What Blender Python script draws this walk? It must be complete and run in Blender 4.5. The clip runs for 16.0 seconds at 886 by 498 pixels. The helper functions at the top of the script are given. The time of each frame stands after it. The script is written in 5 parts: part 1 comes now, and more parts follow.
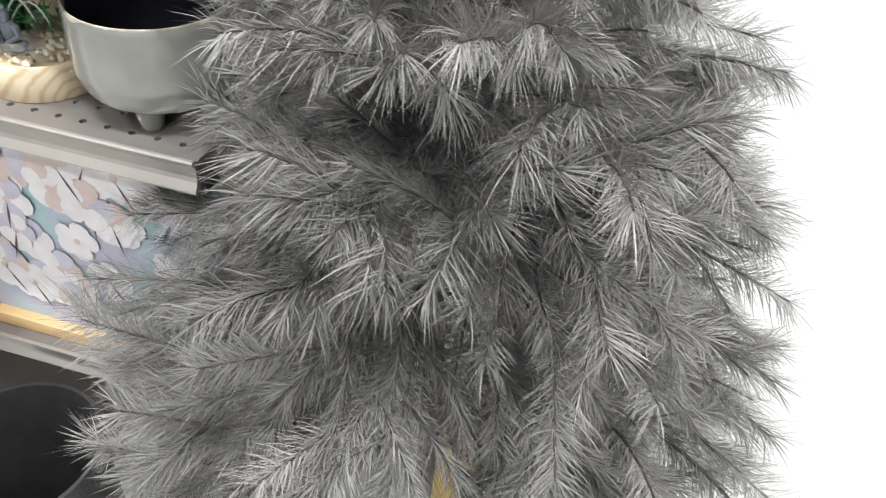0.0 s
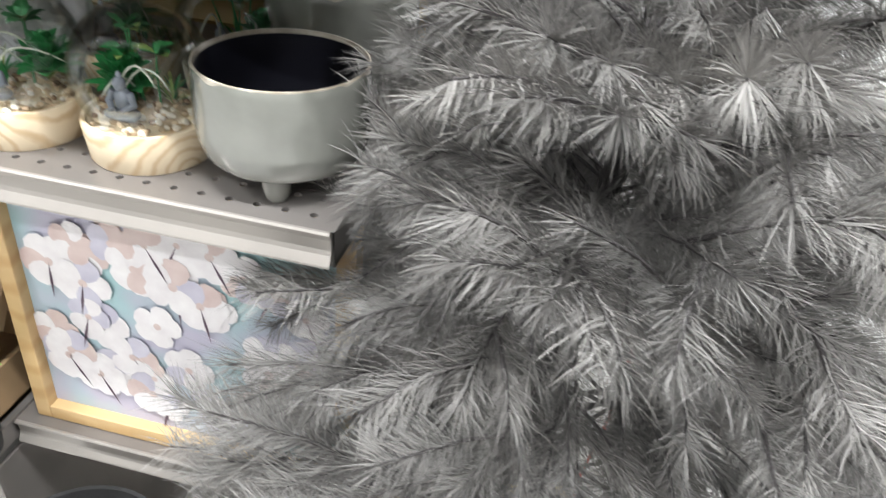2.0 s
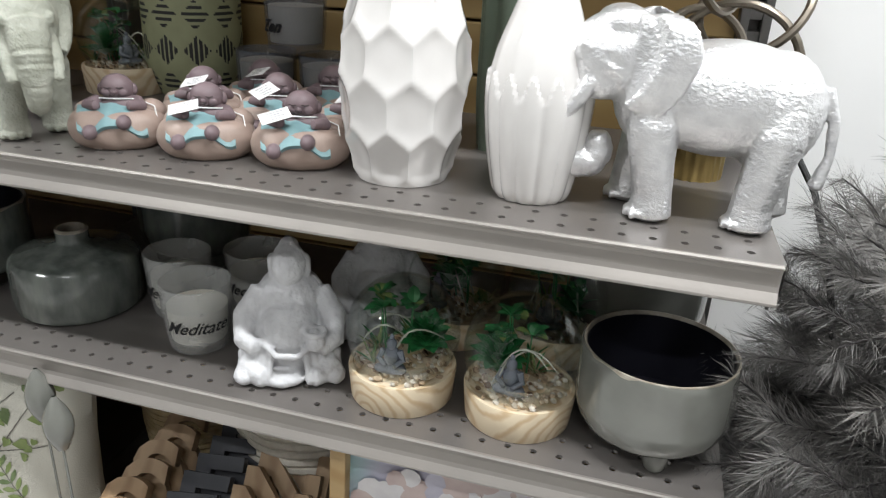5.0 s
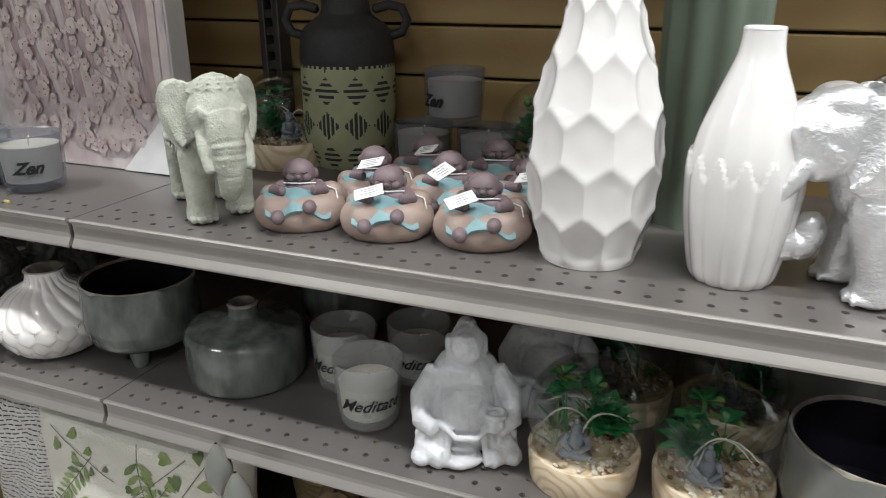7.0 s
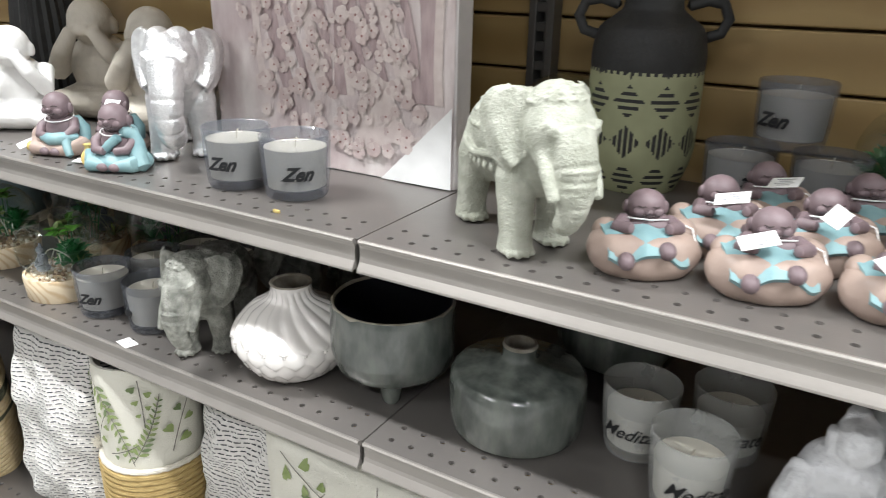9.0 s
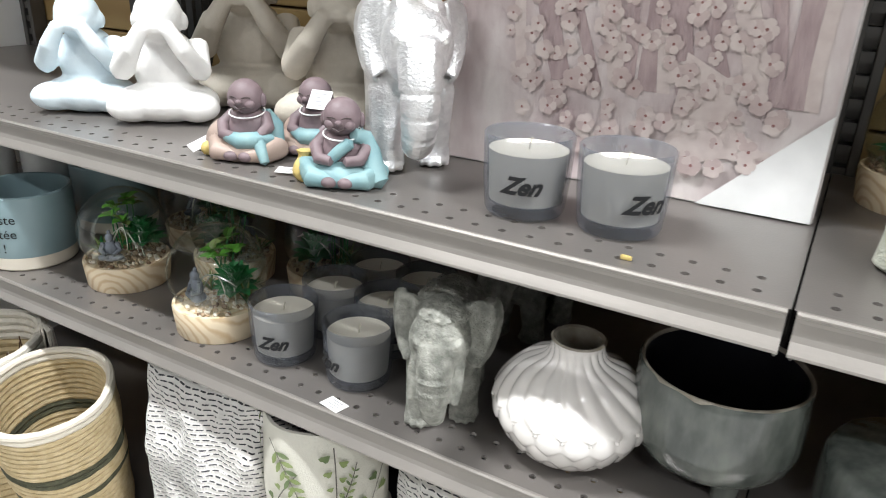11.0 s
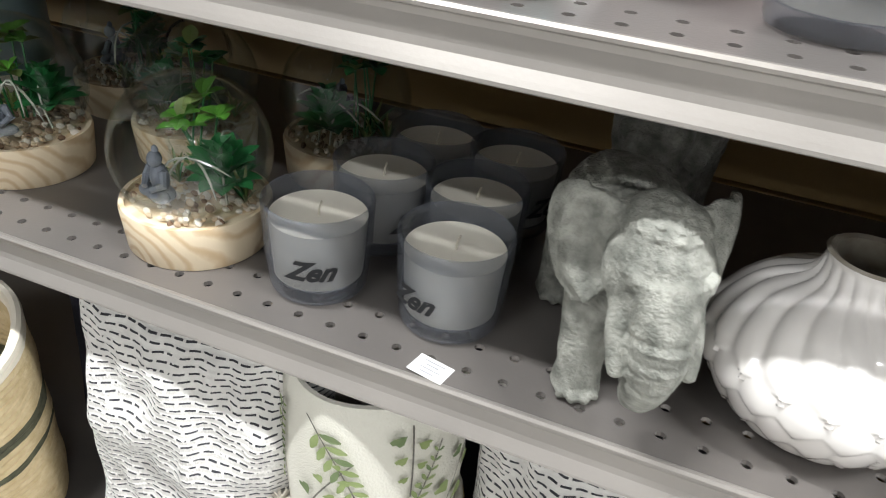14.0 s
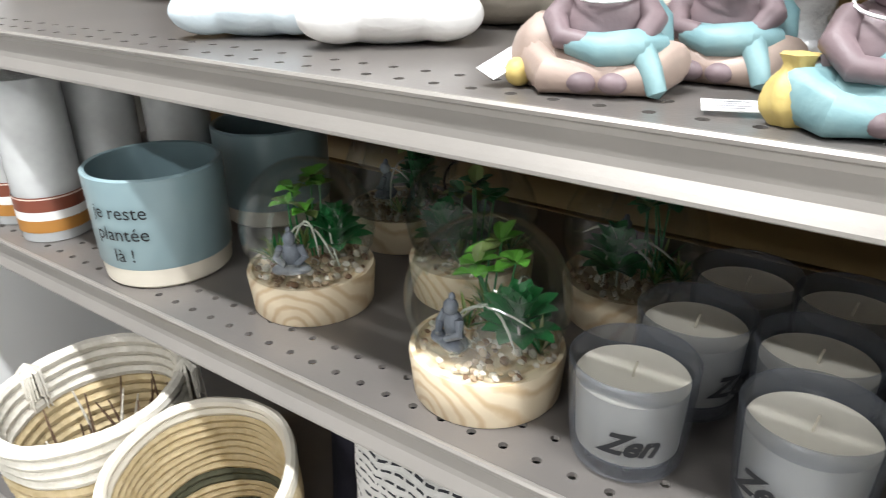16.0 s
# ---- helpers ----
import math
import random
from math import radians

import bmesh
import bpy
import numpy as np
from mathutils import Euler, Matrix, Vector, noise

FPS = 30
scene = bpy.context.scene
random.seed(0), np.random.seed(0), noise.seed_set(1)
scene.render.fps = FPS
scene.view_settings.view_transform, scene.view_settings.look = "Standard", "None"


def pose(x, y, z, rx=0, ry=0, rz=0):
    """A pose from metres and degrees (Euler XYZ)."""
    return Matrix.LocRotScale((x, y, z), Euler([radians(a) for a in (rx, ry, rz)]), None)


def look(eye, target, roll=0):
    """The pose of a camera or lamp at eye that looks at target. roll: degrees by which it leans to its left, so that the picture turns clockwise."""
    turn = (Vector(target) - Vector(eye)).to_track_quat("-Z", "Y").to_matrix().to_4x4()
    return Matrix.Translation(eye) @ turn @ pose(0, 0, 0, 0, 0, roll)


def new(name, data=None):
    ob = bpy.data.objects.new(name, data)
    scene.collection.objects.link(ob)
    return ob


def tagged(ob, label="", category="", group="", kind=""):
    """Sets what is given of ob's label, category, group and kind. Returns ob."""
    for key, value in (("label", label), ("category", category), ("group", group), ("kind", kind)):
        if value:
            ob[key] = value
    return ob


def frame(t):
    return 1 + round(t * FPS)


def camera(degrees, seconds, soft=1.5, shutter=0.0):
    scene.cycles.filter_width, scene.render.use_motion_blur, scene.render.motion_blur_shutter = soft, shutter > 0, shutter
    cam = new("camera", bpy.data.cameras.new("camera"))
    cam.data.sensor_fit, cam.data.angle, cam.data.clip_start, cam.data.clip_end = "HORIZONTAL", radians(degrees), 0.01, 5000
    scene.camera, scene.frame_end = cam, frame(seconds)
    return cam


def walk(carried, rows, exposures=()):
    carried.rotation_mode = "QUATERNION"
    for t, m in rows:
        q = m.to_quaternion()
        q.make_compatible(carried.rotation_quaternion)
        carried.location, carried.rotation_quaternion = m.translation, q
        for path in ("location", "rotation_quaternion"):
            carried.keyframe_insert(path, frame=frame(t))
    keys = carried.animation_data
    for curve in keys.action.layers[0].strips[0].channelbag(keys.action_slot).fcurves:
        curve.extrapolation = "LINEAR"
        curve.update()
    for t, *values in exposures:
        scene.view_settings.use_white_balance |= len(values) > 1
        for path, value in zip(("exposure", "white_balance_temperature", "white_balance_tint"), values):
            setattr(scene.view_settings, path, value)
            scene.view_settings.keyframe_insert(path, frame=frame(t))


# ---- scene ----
cam = camera(62.9, 16.0, soft=1.0, shutter=0.35)
PATH = [
    (0, (1.231, -0.454, 1.331), (0.935, 1.01, 0.001), 6.0),
    (0.5, (1.202, -0.464, 1.322), (0.883, 1.035, 0.037), 6.1),
    (1, (1.171, -0.425, 1.294), (0.897, 1.083, 0.01), 6.7),
    (1.5, (1.15, -0.421, 1.288), (0.893, 1.106, 0.022), 6.6),
    (2, (1.084, -0.457, 1.279), (0.797, 1.158, 0.135), 5.4),
    (2.5, (1.023, -0.472, 1.29), (0.72, 1.22, 0.27), 5.4),
    (3, (0.966, -0.459, 1.313), (0.575, 1.241, 0.343), 3.8),
    (3.5, (0.886, -0.478, 1.333), (0.511, 1.242, 0.384), 4.4),
    (4, (0.828, -0.51, 1.358), (0.451, 1.24, 0.467), 4.6),
    (4.2, (0.812, -0.522, 1.366), (0.43, 1.237, 0.502), 4.5),
    (6.3, (0.759, -0.59, 1.438), (0.11, 1.164, 0.731), 0.9),
    (6.5, (0.738, -0.587, 1.438), (0.074, 1.163, 0.733), 0.8),
    (7, (0.683, -0.569, 1.438), (-0.015, 1.172, 0.744), -0.1),
    (7.5, (0.629, -0.558, 1.442), (-0.08, 1.169, 0.727), -0.1),
    (8, (0.555, -0.556, 1.438), (-0.225, 1.136, 0.713), 0.4),
    (8.5, (0.483, -0.552, 1.439), (-0.401, 1.089, 0.715), 0.4),
    (9, (0.406, -0.535, 1.432), (-0.529, 1.082, 0.719), 1.2),
    (9.5, (0.329, -0.523, 1.412), (-0.603, 1.077, 0.657), 2.8),
    (10, (0.223, -0.517, 1.411), (-0.713, 1.077, 0.648), 2.1),
    (10.2, (0.17, -0.519, 1.411), (-0.77, 1.076, 0.654), 2.0),
    (12.3, (-0.154, -0.421, 1.354), (-0.84, 1.254, 0.504), 3.8),
    (12.5, (-0.174, -0.402, 1.342), (-0.821, 1.237, 0.396), 3.4),
    (13, (-0.21, -0.378, 1.315), (-0.826, 1.228, 0.294), 3.5),
    (13.5, (-0.246, -0.355, 1.289), (-0.82, 1.236, 0.222), 5.1),
    (14, (-0.289, -0.33, 1.272), (-0.828, 1.269, 0.197), 5.9),
    (14.5, (-0.329, -0.301, 1.26), (-0.896, 1.324, 0.242), 5.6),
    (15, (-0.366, -0.298, 1.259), (-1.065, 1.322, 0.316), 4.0),
    (15.5, (-0.384, -0.303, 1.262), (-1.298, 1.251, 0.396), 1.4),
    (16, (-0.389, -0.314, 1.273), (-1.458, 1.154, 0.435), -1.1),
]
EXPOSURES = [(0, 0.25), (1, 0.45), (2, 0.62), (3, 0.38), (4, -0.18), (6.5, -0.75), (7.5, -0.65), (9, -0.06), (10, -0.06), (12.5, -0.15), (13.5, -0.06), (16, 0.25)]
walk(cam, [(t, look(eye, target, roll)) for t, eye, target, roll in PATH], EXPOSURES)

# ---- light ----
world = bpy.data.worlds.new("world")
scene.world = world
world.use_nodes = True
world.node_tree.nodes["Background"].inputs[0].default_value = (0.9, 0.95, 1, 1)
world.node_tree.nodes["Background"].inputs[1].default_value = 0.05
LAMPS = [(-0.95, -0.45), (1.05, -0.45), (-0.95, -1.75), (1.05, -1.75), (2.2, -0.3)]
LAMP_WATTS = (58.0, 50.0, 22.0, 18.0, 45.0)
LAMP_Z = 2.78
for (lx, ly), watts in zip(LAMPS, LAMP_WATTS):
    ld = bpy.data.lights.new("tube_light", "AREA")
    ld.shape, ld.size, ld.size_y = "RECTANGLE", 0.75, 0.07
    ld.energy, ld.color = watts, (0.955, 0.98, 1.0)
    lo = new("tube_light", ld)
    lo.matrix_world = look((lx, ly, LAMP_Z), (lx, ly + 0.001, 0))

# ---- materials ----
ZL, ZU, ZD = 0.95, 1.186, 0.55   # lower shelf, upper shelf, bottom deck


def mat(name, color, rough=0.5, metal=0.0, color2=None, scale=20.0, bump=0.0, bscale=80.0, coat=0.0, stretch=(1, 1, 1), detail=4.0, spread=0.25, trans=0.0, ior=1.45, sheen=0.0, vary=0.0):
    """A painted, glazed or raw surface with variation at two scales and fine relief."""
    m = bpy.data.materials.new(name)
    m.use_nodes = True
    nt = m.node_tree
    n, lk = nt.nodes, nt.links
    b = n["Principled BSDF"]
    b.inputs["Roughness"].default_value, b.inputs["Metallic"].default_value = rough, metal
    b.inputs["Coat Weight"].default_value, b.inputs["Coat Roughness"].default_value = coat, 0.06
    b.inputs["Transmission Weight"].default_value, b.inputs["IOR"].default_value = trans, ior
    b.inputs["Sheen Weight"].default_value = sheen
    tc, mp = n.new("ShaderNodeTexCoord"), n.new("ShaderNodeMapping")
    mp.inputs["Scale"].default_value = stretch
    lk.new(tc.outputs["Object"], mp.inputs[0])
    ns = n.new("ShaderNodeTexNoise")
    ns.inputs["Scale"].default_value, ns.inputs["Detail"].default_value = scale, detail
    lk.new(mp.outputs[0], ns.inputs["Vector"])
    rp = n.new("ShaderNodeValToRGB")
    rp.color_ramp.elements[0].position, rp.color_ramp.elements[1].position = 0.5 - spread, 0.5 + spread
    c2 = color2 or tuple(c * 0.82 for c in color)
    rp.color_ramp.elements[0].color, rp.color_ramp.elements[1].color = (*c2, 1), (*color, 1)
    lk.new(ns.outputs[0], rp.inputs[0])
    out = rp.outputs[0]
    if vary:
        oi, hs, mr = n.new("ShaderNodeObjectInfo"), n.new("ShaderNodeHueSaturation"), n.new("ShaderNodeMapRange")
        mr.inputs["To Min"].default_value, mr.inputs["To Max"].default_value = 1 - vary, 1 + vary
        lk.new(oi.outputs["Random"], mr.inputs["Value"])
        lk.new(mr.outputs[0], hs.inputs["Value"])
        lk.new(out, hs.inputs["Color"])
        out = hs.outputs[0]
    lk.new(out, b.inputs["Base Color"])
    if bump:
        n2, bp = n.new("ShaderNodeTexNoise"), n.new("ShaderNodeBump")
        n2.inputs["Scale"].default_value, n2.inputs["Detail"].default_value = bscale, 3.0
        bp.inputs["Strength"].default_value, bp.inputs["Distance"].default_value = bump, 0.002
        lk.new(mp.outputs[0], n2.inputs["Vector"])
        lk.new(n2.outputs[0], bp.inputs["Height"])
        lk.new(bp.outputs[0], b.inputs["Normal"])
    return m


def wood(name, light, dark, scale=14.0, axis="Z", rings=False, rough=0.5, dist=5.0):
    m = mat(name, light, rough, 0, None, 30, 0.15, 150)
    nt = m.node_tree
    n, lk = nt.nodes, nt.links
    w = n.new("ShaderNodeTexWave")
    w.wave_type = "RINGS" if rings else "BANDS"
    w.inputs["Scale"].default_value, w.inputs["Distortion"].default_value, w.inputs["Detail"].default_value, w.inputs["Detail Scale"].default_value = scale, dist, 3, 1.2
    if rings:
        w.rings_direction = axis
    else:
        w.bands_direction = axis
    rp = n.new("ShaderNodeValToRGB")
    rp.color_ramp.elements[0].color, rp.color_ramp.elements[1].color = (*dark, 1), (*light, 1)
    rp.color_ramp.elements[1].position = 0.55
    lk.new(n["Mapping"].outputs[0], w.inputs["Vector"])
    lk.new(w.outputs[0], rp.inputs[0])
    mx = n.new("ShaderNodeMix")
    mx.data_type, mx.blend_type = "RGBA", "MULTIPLY"
    mx.inputs[0].default_value = 0.15
    lk.new(rp.outputs[0], mx.inputs[6])
    lk.new(n["Color Ramp"].outputs[0], mx.inputs[7])
    lk.new(mx.outputs[2], n["Principled BSDF"].inputs["Base Color"])
    return m


def seethrough(name, color, share, rough=0.2):
    """Frosted or tinted thin glass: part clear, part glossy body."""
    m = mat(name, color, rough, coat=0.3, scale=40)
    n, lk = m.node_tree.nodes, m.node_tree.links
    tr, mx = n.new("ShaderNodeBsdfTransparent"), n.new("ShaderNodeMixShader")
    mx.inputs[0].default_value = share
    lk.new(n["Principled BSDF"].outputs[0], mx.inputs[1])
    lk.new(tr.outputs[0], mx.inputs[2])
    lk.new(mx.outputs[0], n["Material Output"].inputs[0])
    return m


def thin_glass(name, tint=(1, 1, 1)):
    """Blown glass, thin enough not to bend what lies behind: clear with a mirror gloss that grows at the edges."""
    m = bpy.data.materials.new(name)
    m.use_nodes = True
    n, lk = m.node_tree.nodes, m.node_tree.links
    tr, gl, mx, fr = n.new("ShaderNodeBsdfTransparent"), n.new("ShaderNodeBsdfGlossy"), n.new("ShaderNodeMixShader"), n.new("ShaderNodeLayerWeight")
    tr.inputs[0].default_value, gl.inputs["Roughness"].default_value = (*tint, 1), 0.03
    fr.inputs[0].default_value = 0.12
    mr = n.new("ShaderNodeMapRange")
    mr.inputs["To Min"].default_value, mr.inputs["To Max"].default_value = 0.018, 0.55
    lk.new(fr.outputs["Facing"], mr.inputs["Value"])
    lk.new(mr.outputs[0], mx.inputs[0])
    lk.new(tr.outputs[0], mx.inputs[1])
    lk.new(gl.outputs[0], mx.inputs[2])
    lk.new(mx.outputs[0], n["Material Output"].inputs[0])
    return m


def knit_mat(name):
    """Off-white woven cloth with rows of short black dashes."""
    m = mat(name, (0.72, 0.70, 0.66), 0.9, 0, (0.55, 0.53, 0.5), 60, 0.5, 300, sheen=0.3)
    n, lk = m.node_tree.nodes, m.node_tree.links

    def op(kind, a, b=None):
        q = n.new("ShaderNodeMath")
        q.operation = kind
        for k, v in enumerate((a, b)):
            if v is None:
                continue
            if isinstance(v, (int, float)):
                q.inputs[k].default_value = v
            else:
                lk.new(v, q.inputs[k])
        return q.outputs[0]
    uv, sp, nz = n.new("ShaderNodeUVMap"), n.new("ShaderNodeSeparateXYZ"), n.new("ShaderNodeTexNoise")
    nz.inputs["Scale"].default_value, nz.inputs["Detail"].default_value = 14.0, 3.0
    lk.new(uv.outputs[0], nz.inputs["Vector"])
    lk.new(uv.outputs[0], sp.inputs[0])
    rows = op("MULTIPLY", op("ADD", sp.outputs["Y"], op("MULTIPLY", nz.outputs[0], 0.014)), 150.0)
    dash = op("FRACT", op("ADD", op("MULTIPLY", sp.outputs["X"], 85.0), op("MULTIPLY", op("FLOOR", rows), 0.41)))
    gate = n.new("ShaderNodeTexNoise")
    gate.inputs["Scale"].default_value = 55.0
    lk.new(uv.outputs[0], gate.inputs["Vector"])
    mask = op("MULTIPLY", op("MULTIPLY", op("LESS_THAN", op("FRACT", rows), 0.27), op("LESS_THAN", dash, 0.76)), op("GREATER_THAN", gate.outputs[0], 0.38))
    mx = n.new("ShaderNodeMix")
    mx.data_type = "RGBA"
    lk.new(mask, mx.inputs[0])
    lk.new(n["Color Ramp"].outputs[0], mx.inputs[6])
    mx.inputs[7].default_value = (0.03, 0.03, 0.035, 1)
    lk.new(mx.outputs[2], n["Principled BSDF"].inputs["Base Color"])
    rib, bp = op("PINGPONG", rows, 0.5), n["Bump"]
    mixh = op("ADD", rib, op("MULTIPLY", n["Noise Texture.001"].outputs[0], 0.8))
    lk.new(mixh, bp.inputs["Height"])
    bp.inputs["Distance"].default_value = 0.0035
    return m


M_STEEL = mat("shelf_paint", (0.195, 0.178, 0.165), 0.3, 0.4, (0.16, 0.147, 0.138), 12, 0.05, 400)
M_LIP = mat("lip_paint", (0.33, 0.305, 0.28), 0.38, 0.45, (0.28, 0.26, 0.24), 9, 0.04, 300)
M_POST = mat("post_metal", (0.12, 0.115, 0.11), 0.4, 0.6, None, 20, 0.05, 200)
M_SLAT = wood("slat_board", (0.36, 0.25, 0.105), (0.29, 0.19, 0.075), 3.0, "Z", dist=3.0)
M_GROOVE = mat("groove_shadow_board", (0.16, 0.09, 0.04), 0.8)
M_WHITE = mat("white_wall_paint", (0.85, 0.85, 0.84), 0.7, 0, (0.8, 0.8, 0.79), 3, 0.05, 60)
M_FLOOR = mat("floor_vinyl", (0.66, 0.65, 0.63), 0.35, 0, (0.56, 0.55, 0.53), 5, 0.03, 90)
M_GREY = mat("far_shelving_paint", (0.45, 0.44, 0.43), 0.6, 0, (0.25, 0.25, 0.25), 4)
M_GLAZE_W = mat("white_glaze", (0.70, 0.68, 0.66), 0.12, 0, (0.65, 0.63, 0.61), 25, coat=0.7)
M_GLAZE_P = mat("pearl_glaze", (0.82, 0.79, 0.76), 0.13, 0, (0.72, 0.68, 0.64), 18, coat=0.8)
M_GLAZE_T = mat("teal_reactive_glaze", (0.165, 0.18, 0.16), 0.14, 0, (0.065, 0.075, 0.068), 48, 0.12, 260, coat=0.6, detail=9, stretch=(1, 1, 0.4), spread=0.17)
M_GLAZE_G = mat("grey_green_glaze", (0.22, 0.222, 0.20), 0.15, 0, (0.125, 0.128, 0.112), 12, 0.03, 60, coat=0.6)
M_INK = mat("pot_inside_black", (0.012, 0.012, 0.018), 0.3)
M_RIM = mat("worn_rim", (0.42, 0.39, 0.33), 0.3, 0, (0.18, 0.15, 0.11), 60)
M_SILVER = mat("silver_leaf", (0.90, 0.90, 0.90), 0.34, 0.8, (0.72, 0.72, 0.73), 70, 0.55, 260, stretch=(1, 1, 1.5))
M_STONE = mat("grey_green_stone", (0.34, 0.34, 0.30), 0.7, 0, (0.13, 0.133, 0.115), 75, 1.0, 420, detail=10, spread=0.17)
M_STONE2 = mat("pale_green_stone", (0.47, 0.48, 0.41), 0.62, 0, (0.30, 0.31, 0.25), 55, 0.9, 400, detail=10, spread=0.19)
for stone in (M_STONE, M_STONE2):
    stone.node_tree.nodes["Bump"].inputs["Distance"].default_value = 0.0018
M_WAX = mat("candle_wax", (0.80, 0.76, 0.66), 0.35, 0, (0.74, 0.70, 0.6), 30, 0.05, 100)
M_WICK = mat("wick", (0.6, 0.55, 0.45), 0.9)
M_JAR = seethrough("frosted_grey_glass", (0.165, 0.18, 0.21), 0.62, 0.22)
M_JAR2 = seethrough("clear_frosted_glass", (0.62, 0.63, 0.61), 0.62, 0.22)
M_TEXT = mat("black_lettering", (0.012, 0.012, 0.013), 0.95)
M_GLASS = thin_glass("blown_glass", (0.97, 0.985, 0.975))
M_WOODB = wood("pale_pine", (0.76, 0.65, 0.48), (0.60, 0.45, 0.28), 30.0, "X", rings=True, rough=0.45, dist=3.0)
M_PEB = [mat("pebble_tan", (0.48, 0.36, 0.24), 0.7), mat("pebble_pale", (0.70, 0.64, 0.55), 0.7), mat("pebble_brown", (0.20, 0.12, 0.07), 0.7)]
M_TINYB = mat("slate_resin", (0.20, 0.22, 0.26), 0.55, 0, (0.14, 0.155, 0.18), 90, 0.4, 300)
M_LEAF = [mat("leaf_bright", (0.16, 0.46, 0.06), 0.4), mat("leaf_deep", (0.03, 0.20, 0.06), 0.35), mat("leaf_dry", (0.2, 0.27, 0.08), 0.5)]
M_STRAND = mat("pale_strand", (0.50, 0.52, 0.44), 0.15, coat=0.8)
M_WBUD = mat("white_plaster", (0.70, 0.70, 0.71), 0.55, 0, (0.5, 0.5, 0.51), 40, 0.7, 160)
M_SKIN = mat("mauve_resin", (0.205, 0.15, 0.16), 0.5, 0, (0.13, 0.095, 0.102), 50, 0.2, 200)
M_SACK = mat("tan_resin", (0.41, 0.315, 0.265), 0.5, 0, (0.27, 0.20, 0.17), 30, 0.2, 150)
M_TEAL = mat("turquoise_resin", (0.25, 0.385, 0.395), 0.5, 0, (0.13, 0.25, 0.275), 40, 0.25, 150)
M_GOLDY = mat("yellow_resin", (0.58, 0.46, 0.18), 0.5, 0, (0.45, 0.33, 0.1), 60, 0.3, 200)
M_TAG = mat("paper_tag", (0.85, 0.85, 0.84), 0.7)
M_BLACKM = mat("matt_black", (0.018, 0.018, 0.018), 0.65, 0, (0.03, 0.03, 0.03), 30, 0.5, 200)
M_OLIVE = mat("olive_clay", (0.34, 0.35, 0.21), 0.65, 0, (0.27, 0.28, 0.165), 30, 0.3, 150)
M_SAGE = mat("sage_glaze", (0.20, 0.25, 0.19), 0.4, 0, (0.15, 0.19, 0.14), 10)
M_BRASS = mat("brass", (0.55, 0.42, 0.18), 0.3, 1.0, (0.4, 0.3, 0.12), 30, 0.1, 100)
M_IRON = mat("dark_bronze", (0.24, 0.21, 0.17), 0.35, 0.9, None, 30)
M_BLUE = mat("duck_egg_glaze", (0.25, 0.35, 0.37), 0.3, 0, (0.21, 0.30, 0.325), 12, coat=0.2)
M_CREAM = mat("cream_clay", (0.75, 0.69, 0.58), 0.5)
M_CLEAR = seethrough("clear_plastic", (0.75, 0.77, 0.77), 0.45, 0.15)
M_CANW = mat("white_led_candle", (0.82, 0.81, 0.78), 0.45)
M_LABEL = [mat("label_brown", (0.20, 0.055, 0.03), 0.45), mat("label_cream", (0.75, 0.6, 0.5), 0.5), mat("label_amber", (0.42, 0.19, 0.04), 0.5), mat("label_white", (0.8, 0.78, 0.75), 0.5)]
M_NAVY = mat("navy_cloth", (0.022, 0.02, 0.033), 0.9, 0, (0.015, 0.014, 0.022), 30, 0.4, 400)
M_KNIT = knit_mat("knit_cloth")
M_CLOTH = mat("offwhite_linen", (0.70, 0.68, 0.60), 0.9, 0, (0.62, 0.6, 0.52), 10, 0.5, 500)
M_PRINT = [mat("print_leaf_green", (0.19, 0.25, 0.08), 0.9, 0, (0.30, 0.36, 0.16), 60), mat("print_leaf_dark", (0.10, 0.15, 0.06), 0.9, 0, (0.2, 0.25, 0.12), 60), mat("print_stem", (0.13, 0.12, 0.10), 0.9)]
M_JUTE = mat("woven_jute", (0.50, 0.37, 0.16), 0.85, 0, (0.32, 0.22, 0.08), 150, 0.8, 220, stretch=(0.4, 0.4, 2))
M_COIL = mat("straw_coil", (0.60, 0.49, 0.30), 0.8, 0, (0.45, 0.34, 0.18), 80, 0.8, 200)
M_COILB = mat("brown_coil", (0.16, 0.10, 0.06), 0.85, 0, (0.09, 0.05, 0.03), 90, 0.8, 200)
M_COILG = mat("dark_green_coil", (0.10, 0.10, 0.06), 0.85, 0, (0.05, 0.05, 0.03), 90, 0.8, 200)
M_ROPEW = mat("white_rope", (0.72, 0.68, 0.6), 0.9, 0, (0.58, 0.54, 0.46), 90, 0.8, 200)
M_LETN = wood("letter_beech", (0.42, 0.29, 0.17), (0.31, 0.20, 0.11), 10, "X")
M_LETD = mat("letter_charcoal", (0.05, 0.052, 0.06), 0.6, 0, (0.075, 0.078, 0.088), 30)
M_FRAMEW = wood("frame_pine", (0.58, 0.41, 0.21), (0.50, 0.33, 0.15), 8, "Z")
M_NEEDLE = mat("grey_needle", (0.185, 0.177, 0.168), 0.8, 0, (0.115, 0.11, 0.104), 15, vary=0.4)
M_NEEDLE2 = mat("pale_grey_needle", (0.265, 0.254, 0.242), 0.8, 0, (0.185, 0.178, 0.169), 15, vary=0.4)
M_TWIG = mat("dark_twig", (0.05, 0.045, 0.045), 0.8)
M_RED = mat("red_cable", (0.5, 0.06, 0.03), 0.4)
M_YELLOW = mat("yellow_card", (0.75, 0.55, 0.2), 0.6)
M_CARD = mat("brown_card", (0.33, 0.22, 0.12), 0.8)

# ---- building blocks ----


